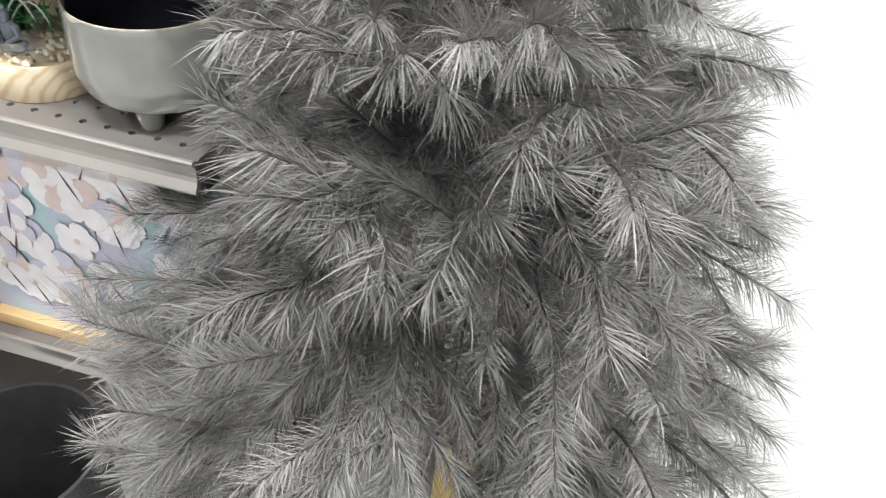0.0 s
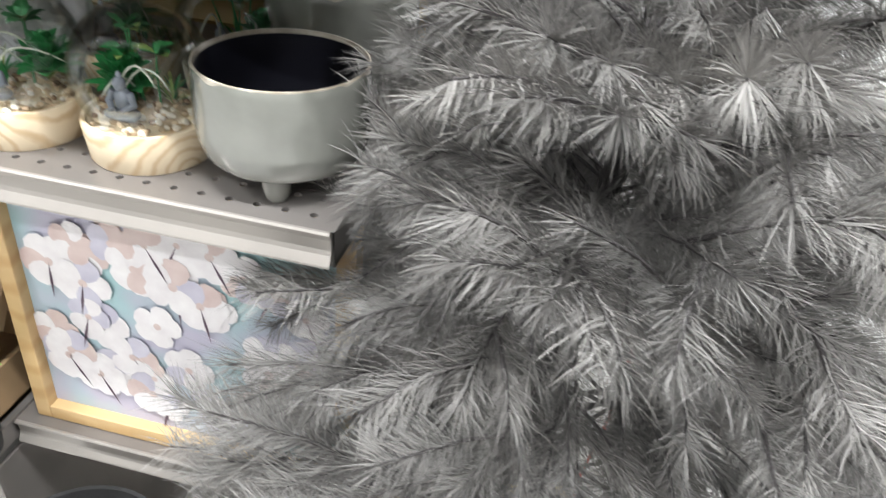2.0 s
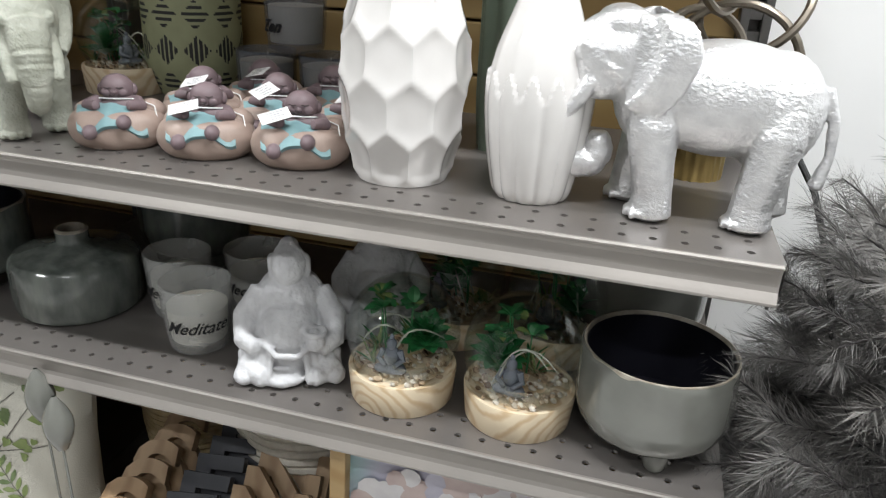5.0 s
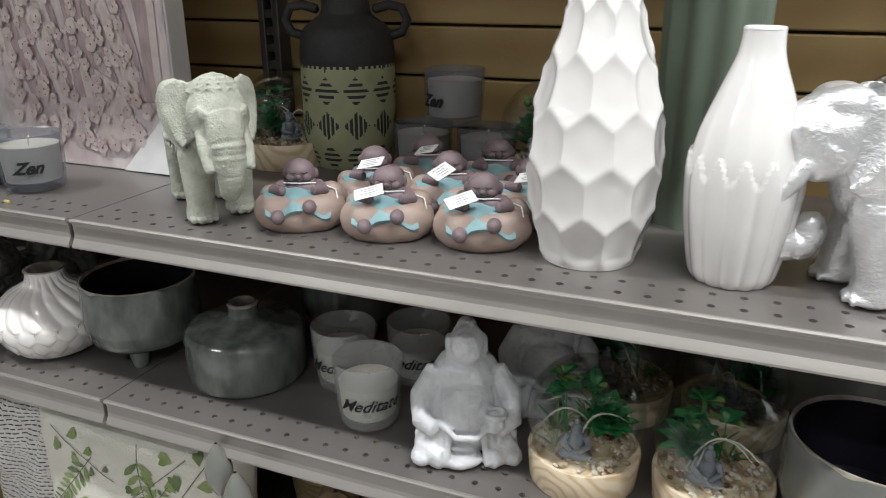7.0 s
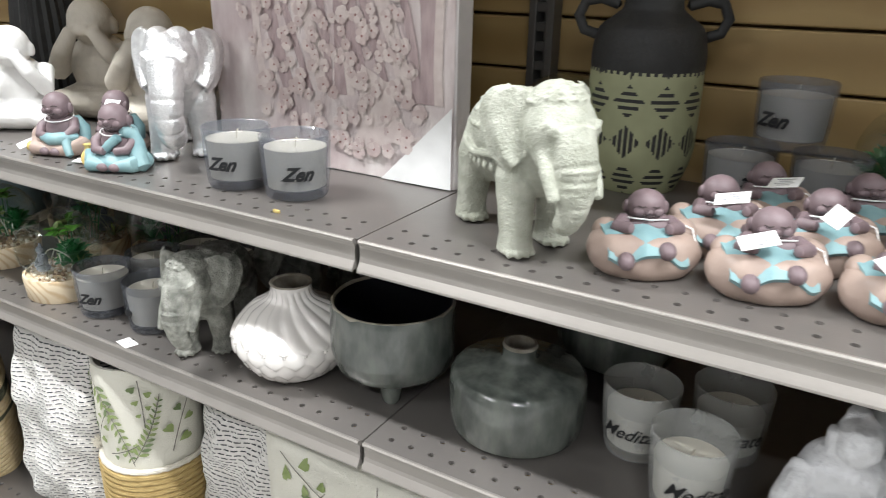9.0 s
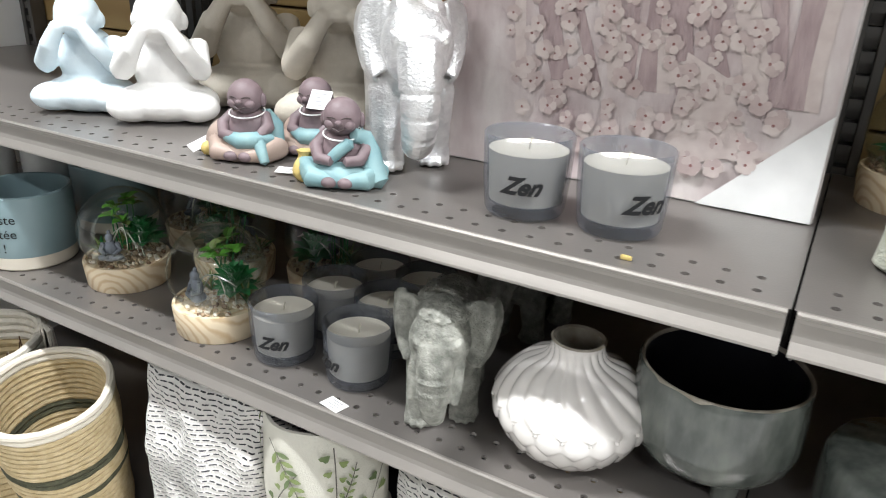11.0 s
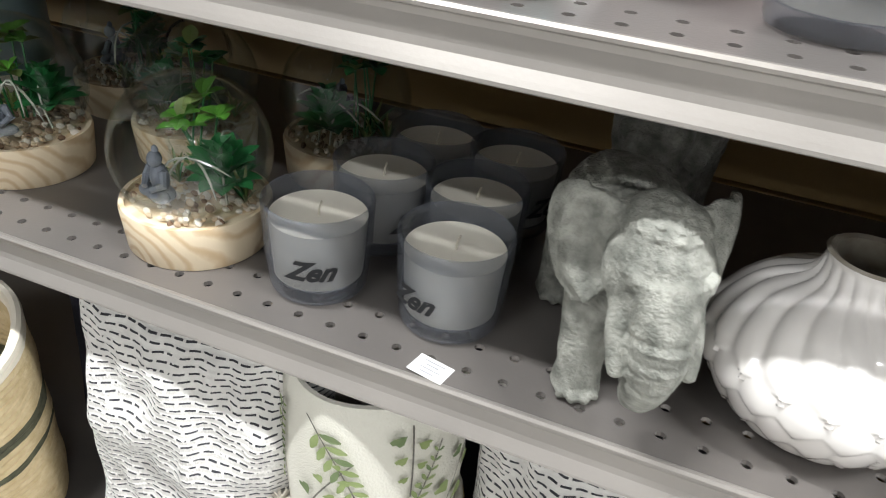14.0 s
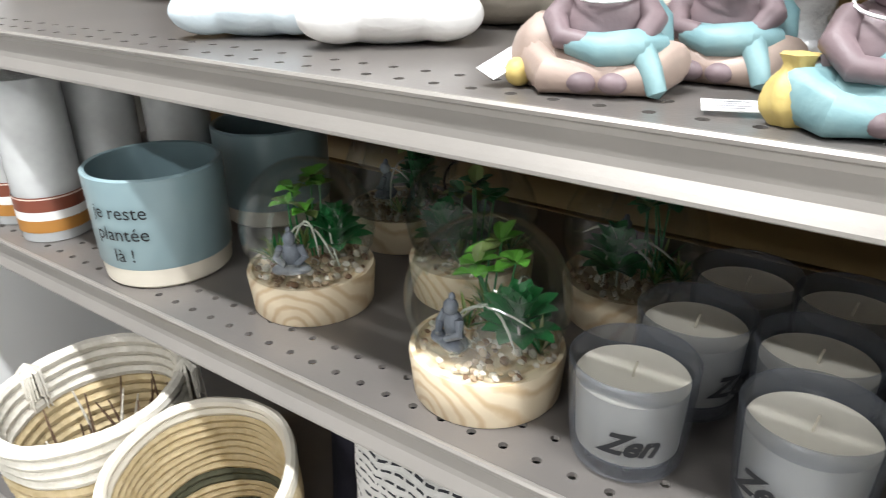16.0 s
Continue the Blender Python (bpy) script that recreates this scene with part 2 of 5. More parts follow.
def thing(name, label, category, m=None, group="", kind=""):
    ob = new(name)
    ob.empty_display_size = 0.02
    ob.matrix_basis = m or Matrix()
    return tagged(ob, label, category, group, kind)


def mesh_of(name, bm, mats, smooth=True):
    bmesh.ops.recalc_face_normals(bm, faces=bm.faces)
    me = bpy.data.meshes.new(name)
    bm.to_mesh(me)
    bm.free()
    for m in mats if isinstance(mats, (list, tuple)) else [mats]:
        me.materials.append(m)
    if smooth:
        me.shade_smooth()
        me.set_sharp_from_angle(angle=radians(38))
    return me


def part(name, bm, mats, parent, label="", smooth=True, m=None):
    ob = new(name, mesh_of(name, bm, mats, smooth))
    ob.parent = parent
    if m:
        ob.matrix_basis = m
    return tagged(ob, label)


def solo(name, bm, mats, label, category, m=None, group="", kind="", smooth=True):
    ob = new(name, mesh_of(name, bm, mats, smooth))
    if m:
        ob.matrix_basis = m
    return tagged(ob, label, category, group, kind)


def box(bm, c, s, bevel=0.0, mi=0, rz=0.0, m=None):
    mm = (m or Matrix()) @ Matrix.Translation(c) @ Matrix.Rotation(rz, 4, "Z") @ Matrix.Diagonal((*s, 1))
    r = bmesh.ops.create_cube(bm, size=1, matrix=mm)
    fs = {f for v in r["verts"] for f in v.link_faces}
    for f in fs:
        f.material_index = mi
    if bevel:
        es = {e for f in fs for e in f.edges}
        bmesh.ops.bevel(bm, geom=list(es), offset=bevel, segments=2, affect="EDGES", profile=0.5, material=mi)
    return bm


def ell(bm, c, r, rot=(0, 0, 0), mi=0, u=16, v=10):
    r = (r, r, r) if isinstance(r, (int, float)) else r
    mm = Matrix.LocRotScale(c, Euler([radians(a) for a in rot]), r)
    q = bmesh.ops.create_uvsphere(bm, u_segments=u, v_segments=v, radius=1, matrix=mm)
    for w in q["verts"]:
        for f in w.link_faces:
            f.material_index = mi
    return bm


def tube(bm, pts, radii, seg=10, mi=0, closed=False):
    """A swept round tube through points, with rounded ends."""
    pts = [Vector(p) for p in pts]
    radii = radii if isinstance(radii, (list, tuple)) else [radii] * len(pts)
    rings, last = [], None
    up = Vector((0.13, 0.31, 0.94)).normalized()
    for i, p in enumerate(pts):
        a = pts[(i - 1) % len(pts)] if (i or closed) else p
        b = pts[(i + 1) % len(pts)] if (i < len(pts) - 1 or closed) else p
        d = (b - a).normalized()
        side = d.cross(up if last is None else last)
        if side.length < 1e-4:
            side = d.cross(Vector((1, 0, 0)))
        side.normalize()
        nrm = side.cross(d).normalized()
        last = nrm
        rings.append([bm.verts.new(p + radii[i] * (math.cos(t) * side + math.sin(t) * nrm)) for t in [2 * math.pi * k / seg for k in range(seg)]])
    n = len(rings)
    for i in range(n if closed else n - 1):
        for k in range(seg):
            f = bm.faces.new((rings[i][k], rings[i][(k + 1) % seg], rings[(i + 1) % n][(k + 1) % seg], rings[(i + 1) % n][k]))
            f.material_index = mi
    if not closed:
        for ring, p, d in ((rings[0], pts[0], pts[0] - pts[1]), (rings[-1], pts[-1], pts[-1] - pts[-2])):
            r = (ring[0].co - p).length
            tip = bm.verts.new(p + d.normalized() * r * 0.6)
            for k in range(seg):
                f = bm.faces.new((ring[k], ring[(k + 1) % seg], tip))
                f.material_index = mi
    return bm


def lathe(bm, prof, seg=48, fn=None, mi=None, wob=0.0):
    """Turned body from (radius, height) pairs; fn(theta, z, i) adds to the radius; mi(i, k) picks the material."""
    rings = []
    for i, (r, z) in enumerate(prof):
        if r < 1e-6:
            rings.append([bm.verts.new((0, 0, z))])
        else:
            ring = []
            for k in range(seg):
                t = 2 * math.pi * k / seg
                rr = r + (fn(t, z, i) if fn else 0)
                ring.append(bm.verts.new((rr * math.cos(t), rr * math.sin(t), z)))
            rings.append(ring)
    for i in range(len(rings) - 1):
        a, b = rings[i], rings[i + 1]
        for k in range(seg):
            j = (k + 1) % seg
            vs = (a[0], b[j], b[k]) if len(a) == 1 else (a[k], a[j], b[0]) if len(b) == 1 else (a[k], a[j], b[j], b[k])
            f = bm.faces.new(vs)
            if mi:
                f.material_index = mi(i, k) if callable(mi) else mi
    return bm


def curve_prof(keys, n):
    """A smooth profile through (radius, height) keys."""
    out, m = [], len(keys)
    for s in range(n + 1):
        u = s / n * (m - 1)
        i = min(int(u), m - 2)
        t = u - i
        p = [keys[max(0, min(m - 1, i + o))] for o in (-1, 0, 1, 2)]
        out.append(tuple(0.5 * (2 * b + (c - a) * t + (2 * a - 5 * b + 4 * c - d) * t * t + (3 * b - a - 3 * c + d) * t ** 3) for a, b, c, d in zip(*p)))
    return out


def letters_bm(text, size, shear=0.0, extrude=0.0, align="CENTER", bold=0.0):
    """The built-in font as mesh, in the xy plane."""
    cu = bpy.data.curves.new("lettering", "FONT")
    cu.body, cu.size, cu.shear, cu.extrude, cu.align_x, cu.align_y, cu.offset = text, size, shear, extrude, align, "CENTER", bold
    cu.resolution_u = 3
    ob = bpy.data.objects.new("lettering", cu)
    scene.collection.objects.link(ob)
    me = bpy.data.meshes.new_from_object(ob.evaluated_get(bpy.context.evaluated_depsgraph_get()))
    bpy.data.objects.remove(ob)
    bm = bmesh.new()
    bm.from_mesh(me)
    bpy.data.meshes.remove(me)
    return bm


def wrap_text(lines, size, radius, z, turn, shear=0.0, step=0.02, bold=0.0):
    """Lettering laid round a cylinder about the z axis, facing the direction turn (degrees from -y)."""
    out = bmesh.new()
    for n, text in enumerate(lines):
        b = letters_bm(text, size, shear, bold=bold)
        bmesh.ops.subdivide_edges(b, edges=[e for e in b.edges if e.calc_length() > size * 0.15], cuts=2)
        bmesh.ops.triangulate(b, faces=b.faces)
        vm = {}
        for v in b.verts:
            a = radians(turn) + v.co.x / radius - math.pi / 2
            vm[v] = out.verts.new((radius * math.cos(a), radius * math.sin(a), z - n * step + v.co.y))
        for f in b.faces:
            try:
                out.faces.new([vm[v] for v in f.verts])
            except ValueError:
                pass
        b.free()
    return out


def carved(ob, voxel=0.0025, smooth=5, rough=0.0):
    """Joins overlapping lumps into one carved skin."""
    r = ob.modifiers.new("skin", "REMESH")
    r.mode, r.voxel_size, r.use_smooth_shade = "VOXEL", voxel, True
    s = ob.modifiers.new("soft", "SMOOTH")
    s.factor, s.iterations = 0.5, smooth
    if rough:
        tex = bpy.data.textures.new("relief", "CLOUDS")
        tex.noise_scale, tex.noise_depth = 0.010, 5
        d = ob.modifiers.new("relief", "DISPLACE")
        d.texture, d.strength, d.texture_coords = tex, rough, "LOCAL"
    return ob

# ---- structure ----
SHELF_R, SHELF_L, BACK = 0.914, -1.50, 0.43


def wall(name, c, s, m, label, cat="wall"):
    return solo(name, box(bmesh.new(), c, s), m, label, cat, kind="structure", smooth=False)


wall("floor", (0, -1, -0.05), (9, 5, 0.1), M_FLOOR, "pale vinyl shop floor under the shelving", "floor")
wall("ceiling", (0, -1, 3.05), (9, 5, 0.1), M_WHITE, "white shop ceiling with strip lights", "ceiling")
wall("wall_north", (2.45, 0.56, 1.5), (3.05, 0.1, 3.0), M_WHITE, "bright white painted wall beside the shelving", "wall")
wall("wall_back", (-1.79, 0.56, 1.5), (5.42, 0.1, 3.0), M_WHITE, "white painted wall behind the shelving", "wall")
wall("wall_south", (0, -2.45, 1.5), (9, 0.1, 3.0), M_GREY, "grey wall across the aisle", "wall")
wall("wall_west", (-4.45, -1, 1.5), (0.1, 5, 3.0), M_WHITE, "white end wall of the aisle", "wall")
wall("wall_east", (3.95, -1, 1.5), (0.1, 5, 3.0), M_WHITE, "white end wall of the aisle", "wall")
wall("wall_panel", (-1.53, 0.2, 1.1), (0.03, 0.44, 2.2), M_WHITE, "white end panel closing the shelving bay", "wall")

for lx, ly in LAMPS:
    fx = thing("ceiling_light", "white strip light fixture on the ceiling", "light", Matrix.Translation((lx, ly, 2.9)), "ceiling strip lights")
    b = bmesh.new()
    box(b, (0, 0, 0.03), (1.2, 0.14, 0.05), 0.006)
    box(b, (0, 0, 0.075), (1.2, 0.05, 0.05), 0.004)
    part("housing", b, M_WHITE, fx, smooth=False)
    b = bmesh.new()
    tube(b, [(-0.57, 0, -0.005), (0.57, 0, -0.005)], 0.013, 12)
    part("tube", b, M_CANW, fx)

# slat board behind the shelves: separate boards with grooves between
sb = thing("slat_wall", "ochre wood-grain slatwall boards with horizontal grooves", "slatwall", kind="structure")
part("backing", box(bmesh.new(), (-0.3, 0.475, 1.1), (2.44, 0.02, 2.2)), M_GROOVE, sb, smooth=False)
bslat = mesh_of("slat", box(bmesh.new(), (0, 0, 0), (2.42, 0.02, 0.069), 0.0025), M_SLAT, False)
for i in range(-10, 12):
    o = new("slat", bslat)
    o.parent = sb
    o.matrix_basis = Matrix.Translation((-0.295, BACK + 0.018, 1.306 + 0.0365 + 0.073 * i))


def slotted_post(x):
    b = bmesh.new()
    for sx in (-1, 1):
        box(b, (sx * 0.0125, 0, 1.1), (0.011, 0.03, 2.2), 0.0015)
    for k in range(86):
        box(b, (0, 0.002, 0.02 + 0.0254 * k), (0.016, 0.026, 0.0115))
    box(b, (0, 0.013, 1.1), (0.03, 0.003, 2.2))
    return solo("shelf_upright", b, M_POST, "dark metal slotted upright post", "shelf post", Matrix.Translation((x, BACK - 0.01, 0)), "slotted uprights", smooth=False)


for px in (0.006, SHELF_R - 0.012, SHELF_L + 0.02):
    slotted_post(px)


def deck_bm(x0, x1, depth, y0=0.0, rows=(0.019, 0.045)):
    """Sheet steel deck with two rows of round punched holes along its front."""
    b = bmesh.new()
    pitch = 0.0254
    nx = int((x1 - x0 - 0.01) / pitch)
    start = x0 + (x1 - x0 - nx * pitch) / 2
    half = pitch / 2
    for ry in rows:
        y = y0 + ry
        lo, hi = y - 0.013, y + 0.013
        for k in range(nx):
            cx = start + (k + 0.5) * pitch
            outer = [b.verts.new((cx + half * sx, lo if sy < 0 else hi if sy > 0 else y, 0)) for sx, sy in ((1, 0), (1, 1), (0, 1), (-1, 1), (-1, 0), (-1, -1), (0, -1), (1, -1))]
            inner = [b.verts.new((cx + 0.0036 * math.cos(a), y + 0.0036 * math.sin(a), 0)) for a in [math.pi / 4 * j for j in range(8)]]
            low = [b.verts.new((v.co.x, v.co.y, -0.0035)) for v in inner]
            for j in range(8):
                i = (j + 1) % 8
                b.faces.new((outer[j], outer[i], inner[i], inner[j]))
                b.faces.new((inner[j], inner[i], low[i], low[j]))

    def flat(xa, xb, ya, yb, z=0.0):
        b.faces.new([b.verts.new(p) for p in ((xa, ya, z), (xb, ya, z), (xb, yb, z), (xa, yb, z))])
    ylo, yhi = y0 + rows[0] - 0.013, y0 + rows[-1] + 0.013
    flat(x0, x1, y0, ylo)
    flat(x0, x1, yhi, y0 + depth)
    flat(x0, start, ylo, yhi)
    flat(start + nx * pitch, x1, ylo, yhi)
    # turned-down sides and back
    for xa in (x0, x1):
        b.faces.new([b.verts.new(p) for p in ((xa, y0, 0), (xa, y0 + depth, 0), (xa, y0 + depth, -0.03), (xa, y0, -0.03))])
    bmesh.ops.remove_doubles(b, verts=b.verts, dist=0.0002)
    return b


LIP = [(0.0, 0.0), (-0.0016, 0.0012), (-0.0042, 0.0012), (-0.0056, -0.0006), (-0.0052, -0.0026), (-0.003, -0.004), (-0.0015, -0.008), (-0.0015, -0.018), (-0.0025, -0.0225), (-0.0055, -0.0275), (-0.0072, -0.0305), (-0.0074, -0.0325), (-0.006, -0.0335), (-0.0045, -0.0315), (0.001, -0.0325), (0.003, -0.03), (0.003, -0.001)]


def shelf(x0, x1, z, depth, label, y0=0.0):
    s = thing("shelf", label, "shelf", Matrix.Translation((0, 0, z)), "steel gondola shelves")
    d = part("deck", deck_bm(x0 + 0.001, x1 - 0.001, depth, y0), M_STEEL, s, smooth=False)
    b = bmesh.new()
    ends = []
    for x in (x0 + 0.003, x1 - 0.003):
        ends.append([b.verts.new((x, y0 + py, pz)) for py, pz in LIP])
    for k in range(len(LIP)):
        j = (k + 1) % len(LIP)
        b.faces.new((ends[0][k], ends[0][j], ends[1][j], ends[1][k]))
    b.faces.new(ends[0])
    b.faces.new(list(reversed(ends[1])))
    part("price_channel", b, M_LIP, s, "lighter grey price channel along the front edge", smooth=False)
    for x in (x0 + 0.0055, x1 - 0.0055):
        part("bracket", box(bmesh.new(), (x, y0 + depth / 2 + 0.003, -0.024), (0.003, depth - 0.015, 0.04), 0.001), M_POST, s, smooth=False)
    return s


shelf(0.0, SHELF_R, ZU, 0.41, "brown-grey perforated steel shelf crowded with ornaments")
shelf(0.0, SHELF_R, ZL, 0.41, "brown-grey perforated steel shelf holding pots and candles")
shelf(SHELF_L, 0.0, ZU, 0.41, "brown-grey perforated steel shelf with statues and candles")
shelf(SHELF_L, 0.0, ZL, 0.41, "brown-grey perforated steel shelf with candles and terrariums")
shelf(0.0, SHELF_R, 1.75, 0.36, "grey steel shelf above the ornaments")
shelf(SHELF_L, 0.0, 1.75, 0.36, "grey steel shelf above the statues")
shelf(0.0, 0.478, ZD, 0.46, "grey steel bottom deck under letters and baskets", -0.05)
shelf(0.478, SHELF_R, ZD, 0.375, "grey steel shelf under the framed picture", 0.035)
shelf(SHELF_L, 0.0, ZD, 0.46, "grey steel bottom deck under cushions and baskets", -0.05)
solo("plinth", box(bmesh.new(), (-0.511, 0.2, 0.25), (1.964, 0.42, 0.5), 0.004), M_STEEL, "grey steel plinth under the bottom deck", "plinth", smooth=False)

# ---- candles ----
def candle(kind, x, y, z, r, h, turn, label, text, fill=0.80):
    c = thing("jar_candle", label, "candle", Matrix.Translation((x, y, z)), "jar candles")
    glass = M_JAR if kind == "zen" else M_JAR2
    t = 0.0028
    b = bmesh.new()
    rb = r * (0.9 if kind == "zen" else 0.84)
    lathe(b, [(0, 0), (rb * 0.8, 0), (rb * 0.95, 0.002), (rb, 0.006), ((rb + r) / 2 + 0.0006, h * 0.45), (r, h - 0.0015), (r - t / 2, h), (r - t, h - 0.0015), ((rb + r) / 2 - t, h * 0.45), (rb - t, 0.012), (0, 0.011)], 48)
    jar = part("jar", b, glass, c, "frosted glass jar")
    lvl = h * fill
    b = bmesh.new()
    ri = lambda zz: rb + (r - rb) * zz / h - t - 0.0014
    lathe(b, [(0, 0.013), (ri(0.013), 0.013), (ri(lvl / 2), lvl / 2), (ri(lvl), lvl), (ri(lvl) - 0.004, lvl - 0.0008), (0, lvl - 0.0012)], 48)
    wx = part("wax", b, M_WAX, c, "cream wax")
    b = bmesh.new()
    tube(b, [(0, 0, lvl - 0.002), (0.0008, 0, lvl + 0.005), (0.002, 0.001, lvl + 0.010)], 0.0008, 6)
    part("wick", b, M_WICK, wx)
    size = r * (0.52 if kind == "zen" else 0.50)
    zt = h * 0.46
    rt = rb + (r - rb) * zt / h + 0.0021
    part("lettering", wrap_text([text], size, rt, zt, turn, 0.5, bold=0.0008 if kind == "zen" else 0.0002), M_TEXT, jar, "black script lettering", smooth=False)
    return c


ZEN = "frosted grey glass candle jar lettered Zen in black script"
for x, y, z, turn in [(-0.149, 0.083, ZU, 42), (-0.235, 0.077, ZU, 15),
                      (-0.517, 0.062, ZL, 20), (-0.414, 0.068, ZL, -24), (-0.504, 0.142, ZL, 60), (-0.425, 0.142, ZL, 60), (-0.491, 0.222, ZL, 60), (-0.417, 0.220, ZL, 60),
                      (0.292, 0.335, ZU, 30), (0.384, 0.335, ZU, 30)]:
    candle("zen", x, y, z, 0.0405, 0.073, turn, ZEN, "Zen")
candle("zen", 0.338, 0.333, ZU + 0.0735, 0.0405, 0.073, -28, "frosted grey candle jar lettered Zen stacked on two others", "Zen")
MED = "clear frosted glass candle jar lettered Meditate in black"
for x, y, turn in [(0.258, 0.150, 8), (0.343, 0.195, 8), (0.326, 0.086, 30)]:
    candle("med", x, y, ZL, 0.041, 0.083, turn, MED, "Meditate", 0.64)

# ---- pots and vases, lower shelf ----


def bulb_fn(t, z, i):
    """Swirling ribs over the shoulder, rows of overlapping leaf scales below."""
    u, n = z / 0.118, 19
    rib = 0.0021 * (2 * abs(math.sin(n / 2 * (t + 1.1 * u))) - 1) * max(0.0, 1 - max(0, u - 0.80) * 5)
    row = (0.52 - u) / 0.17
    k = math.floor(row)
    a = (t * n / (2 * math.pi) + (0.5 if k % 2 else 0)) % 1 - 0.5
    f = row - k - 0.45 * (abs(a) * 2) ** 2
    if f < 0:
        k -= 1
        a = (t * n / (2 * math.pi) + (0.5 if k % 2 else 0)) % 1 - 0.5
        f = row - k - 0.45 * (abs(a) * 2) ** 2
    scale = 0.0030 * (0.25 + 0.75 * min(1, f)) * (1 - (abs(a) * 2) ** 4 * 0.5)
    w = max(0.0, min(1.0, (0.53 - u) * 14))
    return rib * (1 - w) + (scale - 0.0012) * w * min(1, u * 9)


pv = thing("ribbed_vase", "pearl white glazed round vase with ribs and scales", "vase", Matrix.Translation((-0.171, 0.086, ZL)))
b = bmesh.new()
prof = curve_prof([(0.040, 0.001), (0.056, 0.009), (0.0755, 0.040), (0.0740, 0.062), (0.054, 0.086), (0.030, 0.100), (0.0250, 0.112), (0.0265, 0.119)], 110)
lathe(b, [(0, 0)] + prof, 228, bulb_fn)
part("body", b, M_GLAZE_P, pv)
b = bmesh.new()
lathe(b, [(0.0265, 0.1188), (0.0245, 0.1205), (0.0215, 0.1188), (0.020, 0.105), (0.024, 0.098), (0.04, 0.08), (0, 0.03)], 48)
part("mouth", b, M_RIM, pv, "brown unglazed mouth")


def footed_bowl(name, x, y, r, h, glaze, label, foot=0.018, turn=0):
    t = thing(name, label, "pot", Matrix.Translation((x, y, ZL)) @ Matrix.Rotation(radians(turn), 4, "Z"))
    b = bmesh.new()
    z0 = foot - 0.002
    lathe(b, [(0, z0)] + curve_prof([(r * 0.70, z0), (r * 0.90, z0 + h * 0.09), (r * 0.985, z0 + h * 0.24), (r * 1.0, h * 0.55), (r * 0.99, h - 0.003)], 26) + [(r * 0.975, h)], 72, lambda a, z, i: 0.0006 * math.sin(3 * a + z * 40) + 0.0008 * abs(math.cos(6 * a)))
    part("body", b, glaze, t)
    b = bmesh.new()
    lathe(b, [(r * 0.986, h - 0.0032), (r * 0.978, h + 0.0006), (r * 0.955, h + 0.001), (r * 0.935, h - 0.003)], 72)
    part("rim", b, M_RIM, t, "worn paler rim")
    b = bmesh.new()
    lathe(b, [(r * 0.937, h - 0.0025), (r * 0.93, h * 0.6), (r * 0.85, h * 0.3), (r * 0.6, z0 + 0.012), (0, z0 + 0.008)], 60)
    part("inside", b, M_INK, t, "black glazed inside")
    for k in range(3):
        a = radians(-68 + 120 * k)
        b = bmesh.new()
        lathe(b, [(0, 0), (0.009, 0), (0.0115, 0.004), (0.013, foot * 0.7), (0.016, foot + 0.012), (0, foot + 0.014)], 20)
        part("foot", b, glaze, t, m=Matrix.Translation((r * 0.62 * math.cos(a), r * 0.62 * math.sin(a), 0)))
    return t


footed_bowl("footed_pot", -0.043, 0.125, 0.0765, 0.114, M_GLAZE_T, "dark teal glazed plant pot on three feet, black inside", 0.022, 8)
footed_bowl("footed_pot", 0.840, 0.080, 0.0745, 0.106, M_GLAZE_G, "large grey-green glazed pot on stub feet, black inside", 0.019, -10)
footed_bowl("footed_pot", 0.185, 0.300, 0.078, 0.118, M_GLAZE_T, "dark teal glazed footed pot standing behind the squat bottle", 0.022, 40)
footed_bowl("footed_pot", 0.815, 0.295, 0.083, 0.118, M_GLAZE_G, "grey-green glazed pot standing at the back of the shelf", 0.016, 30)

sq = thing("squat_bottle", "squat teal glazed bottle vase with short narrow neck", "vase", Matrix.Translation((0.126, 0.125, ZL)))
b = bmesh.new()
lathe(b, [(0, 0)] + curve_prof([(0.070, 0.0005), (0.0745, 0.004), (0.0768, 0.020), (0.0775, 0.044), (0.0765, 0.063), (0.073, 0.0695)], 20) + curve_prof([(0.072, 0.0708), (0.055, 0.0755), (0.036, 0.080), (0.0235, 0.0835), (0.0195, 0.088), (0.0195, 0.099)], 20), 72)
part("body", b, M_GLAZE_T, sq)
b = bmesh.new()
lathe(b, [(0.0196, 0.0988), (0.0185, 0.1025), (0.0155, 0.1025), (0.0140, 0.098), (0.0140, 0.080), (0.0, 0.075)], 36)
part("mouth", b, M_RIM, sq, "worn brown mouth")


def text_pot(x, y, turn, label, text=True):
    t = thing("lettered_pot", label, "pot", Matrix.Translation((x, y, ZL)), "lettered pots")
    r, h = 0.066, 0.112
    b = bmesh.new()
    lathe(b, [(r * 0.955, 0.021), (r * 0.975, 0.023), (r, h - 0.002), (r - 0.002, h), (r - 0.005, h - 0.001), (r * 0.9, 0.03), (0, 0.027)], 72)
    body = part("body", b, M_BLUE, t)
    b = bmesh.new()
    lathe(b, [(0, 0), (r * 0.88, 0), (r * 0.93, 0.003), (r * 0.956, 0.0215), (0, 0.0215)], 72)
    part("base", b, M_CREAM, t, "unglazed cream base")
    if text:
        part("lettering", wrap_text(["je reste", "plantée", "là !"], 0.019, r * 0.99 + 0.001, 0.080, turn, 0, 0.0215), M_TEXT, body, smooth=False)
    return t


text_pot(-1.018, 0.070, 22, "duck-egg blue pot with cream base and black French lettering")
text_pot(-1.035, 0.235, 60, "duck-egg blue plant pot standing behind another", False)


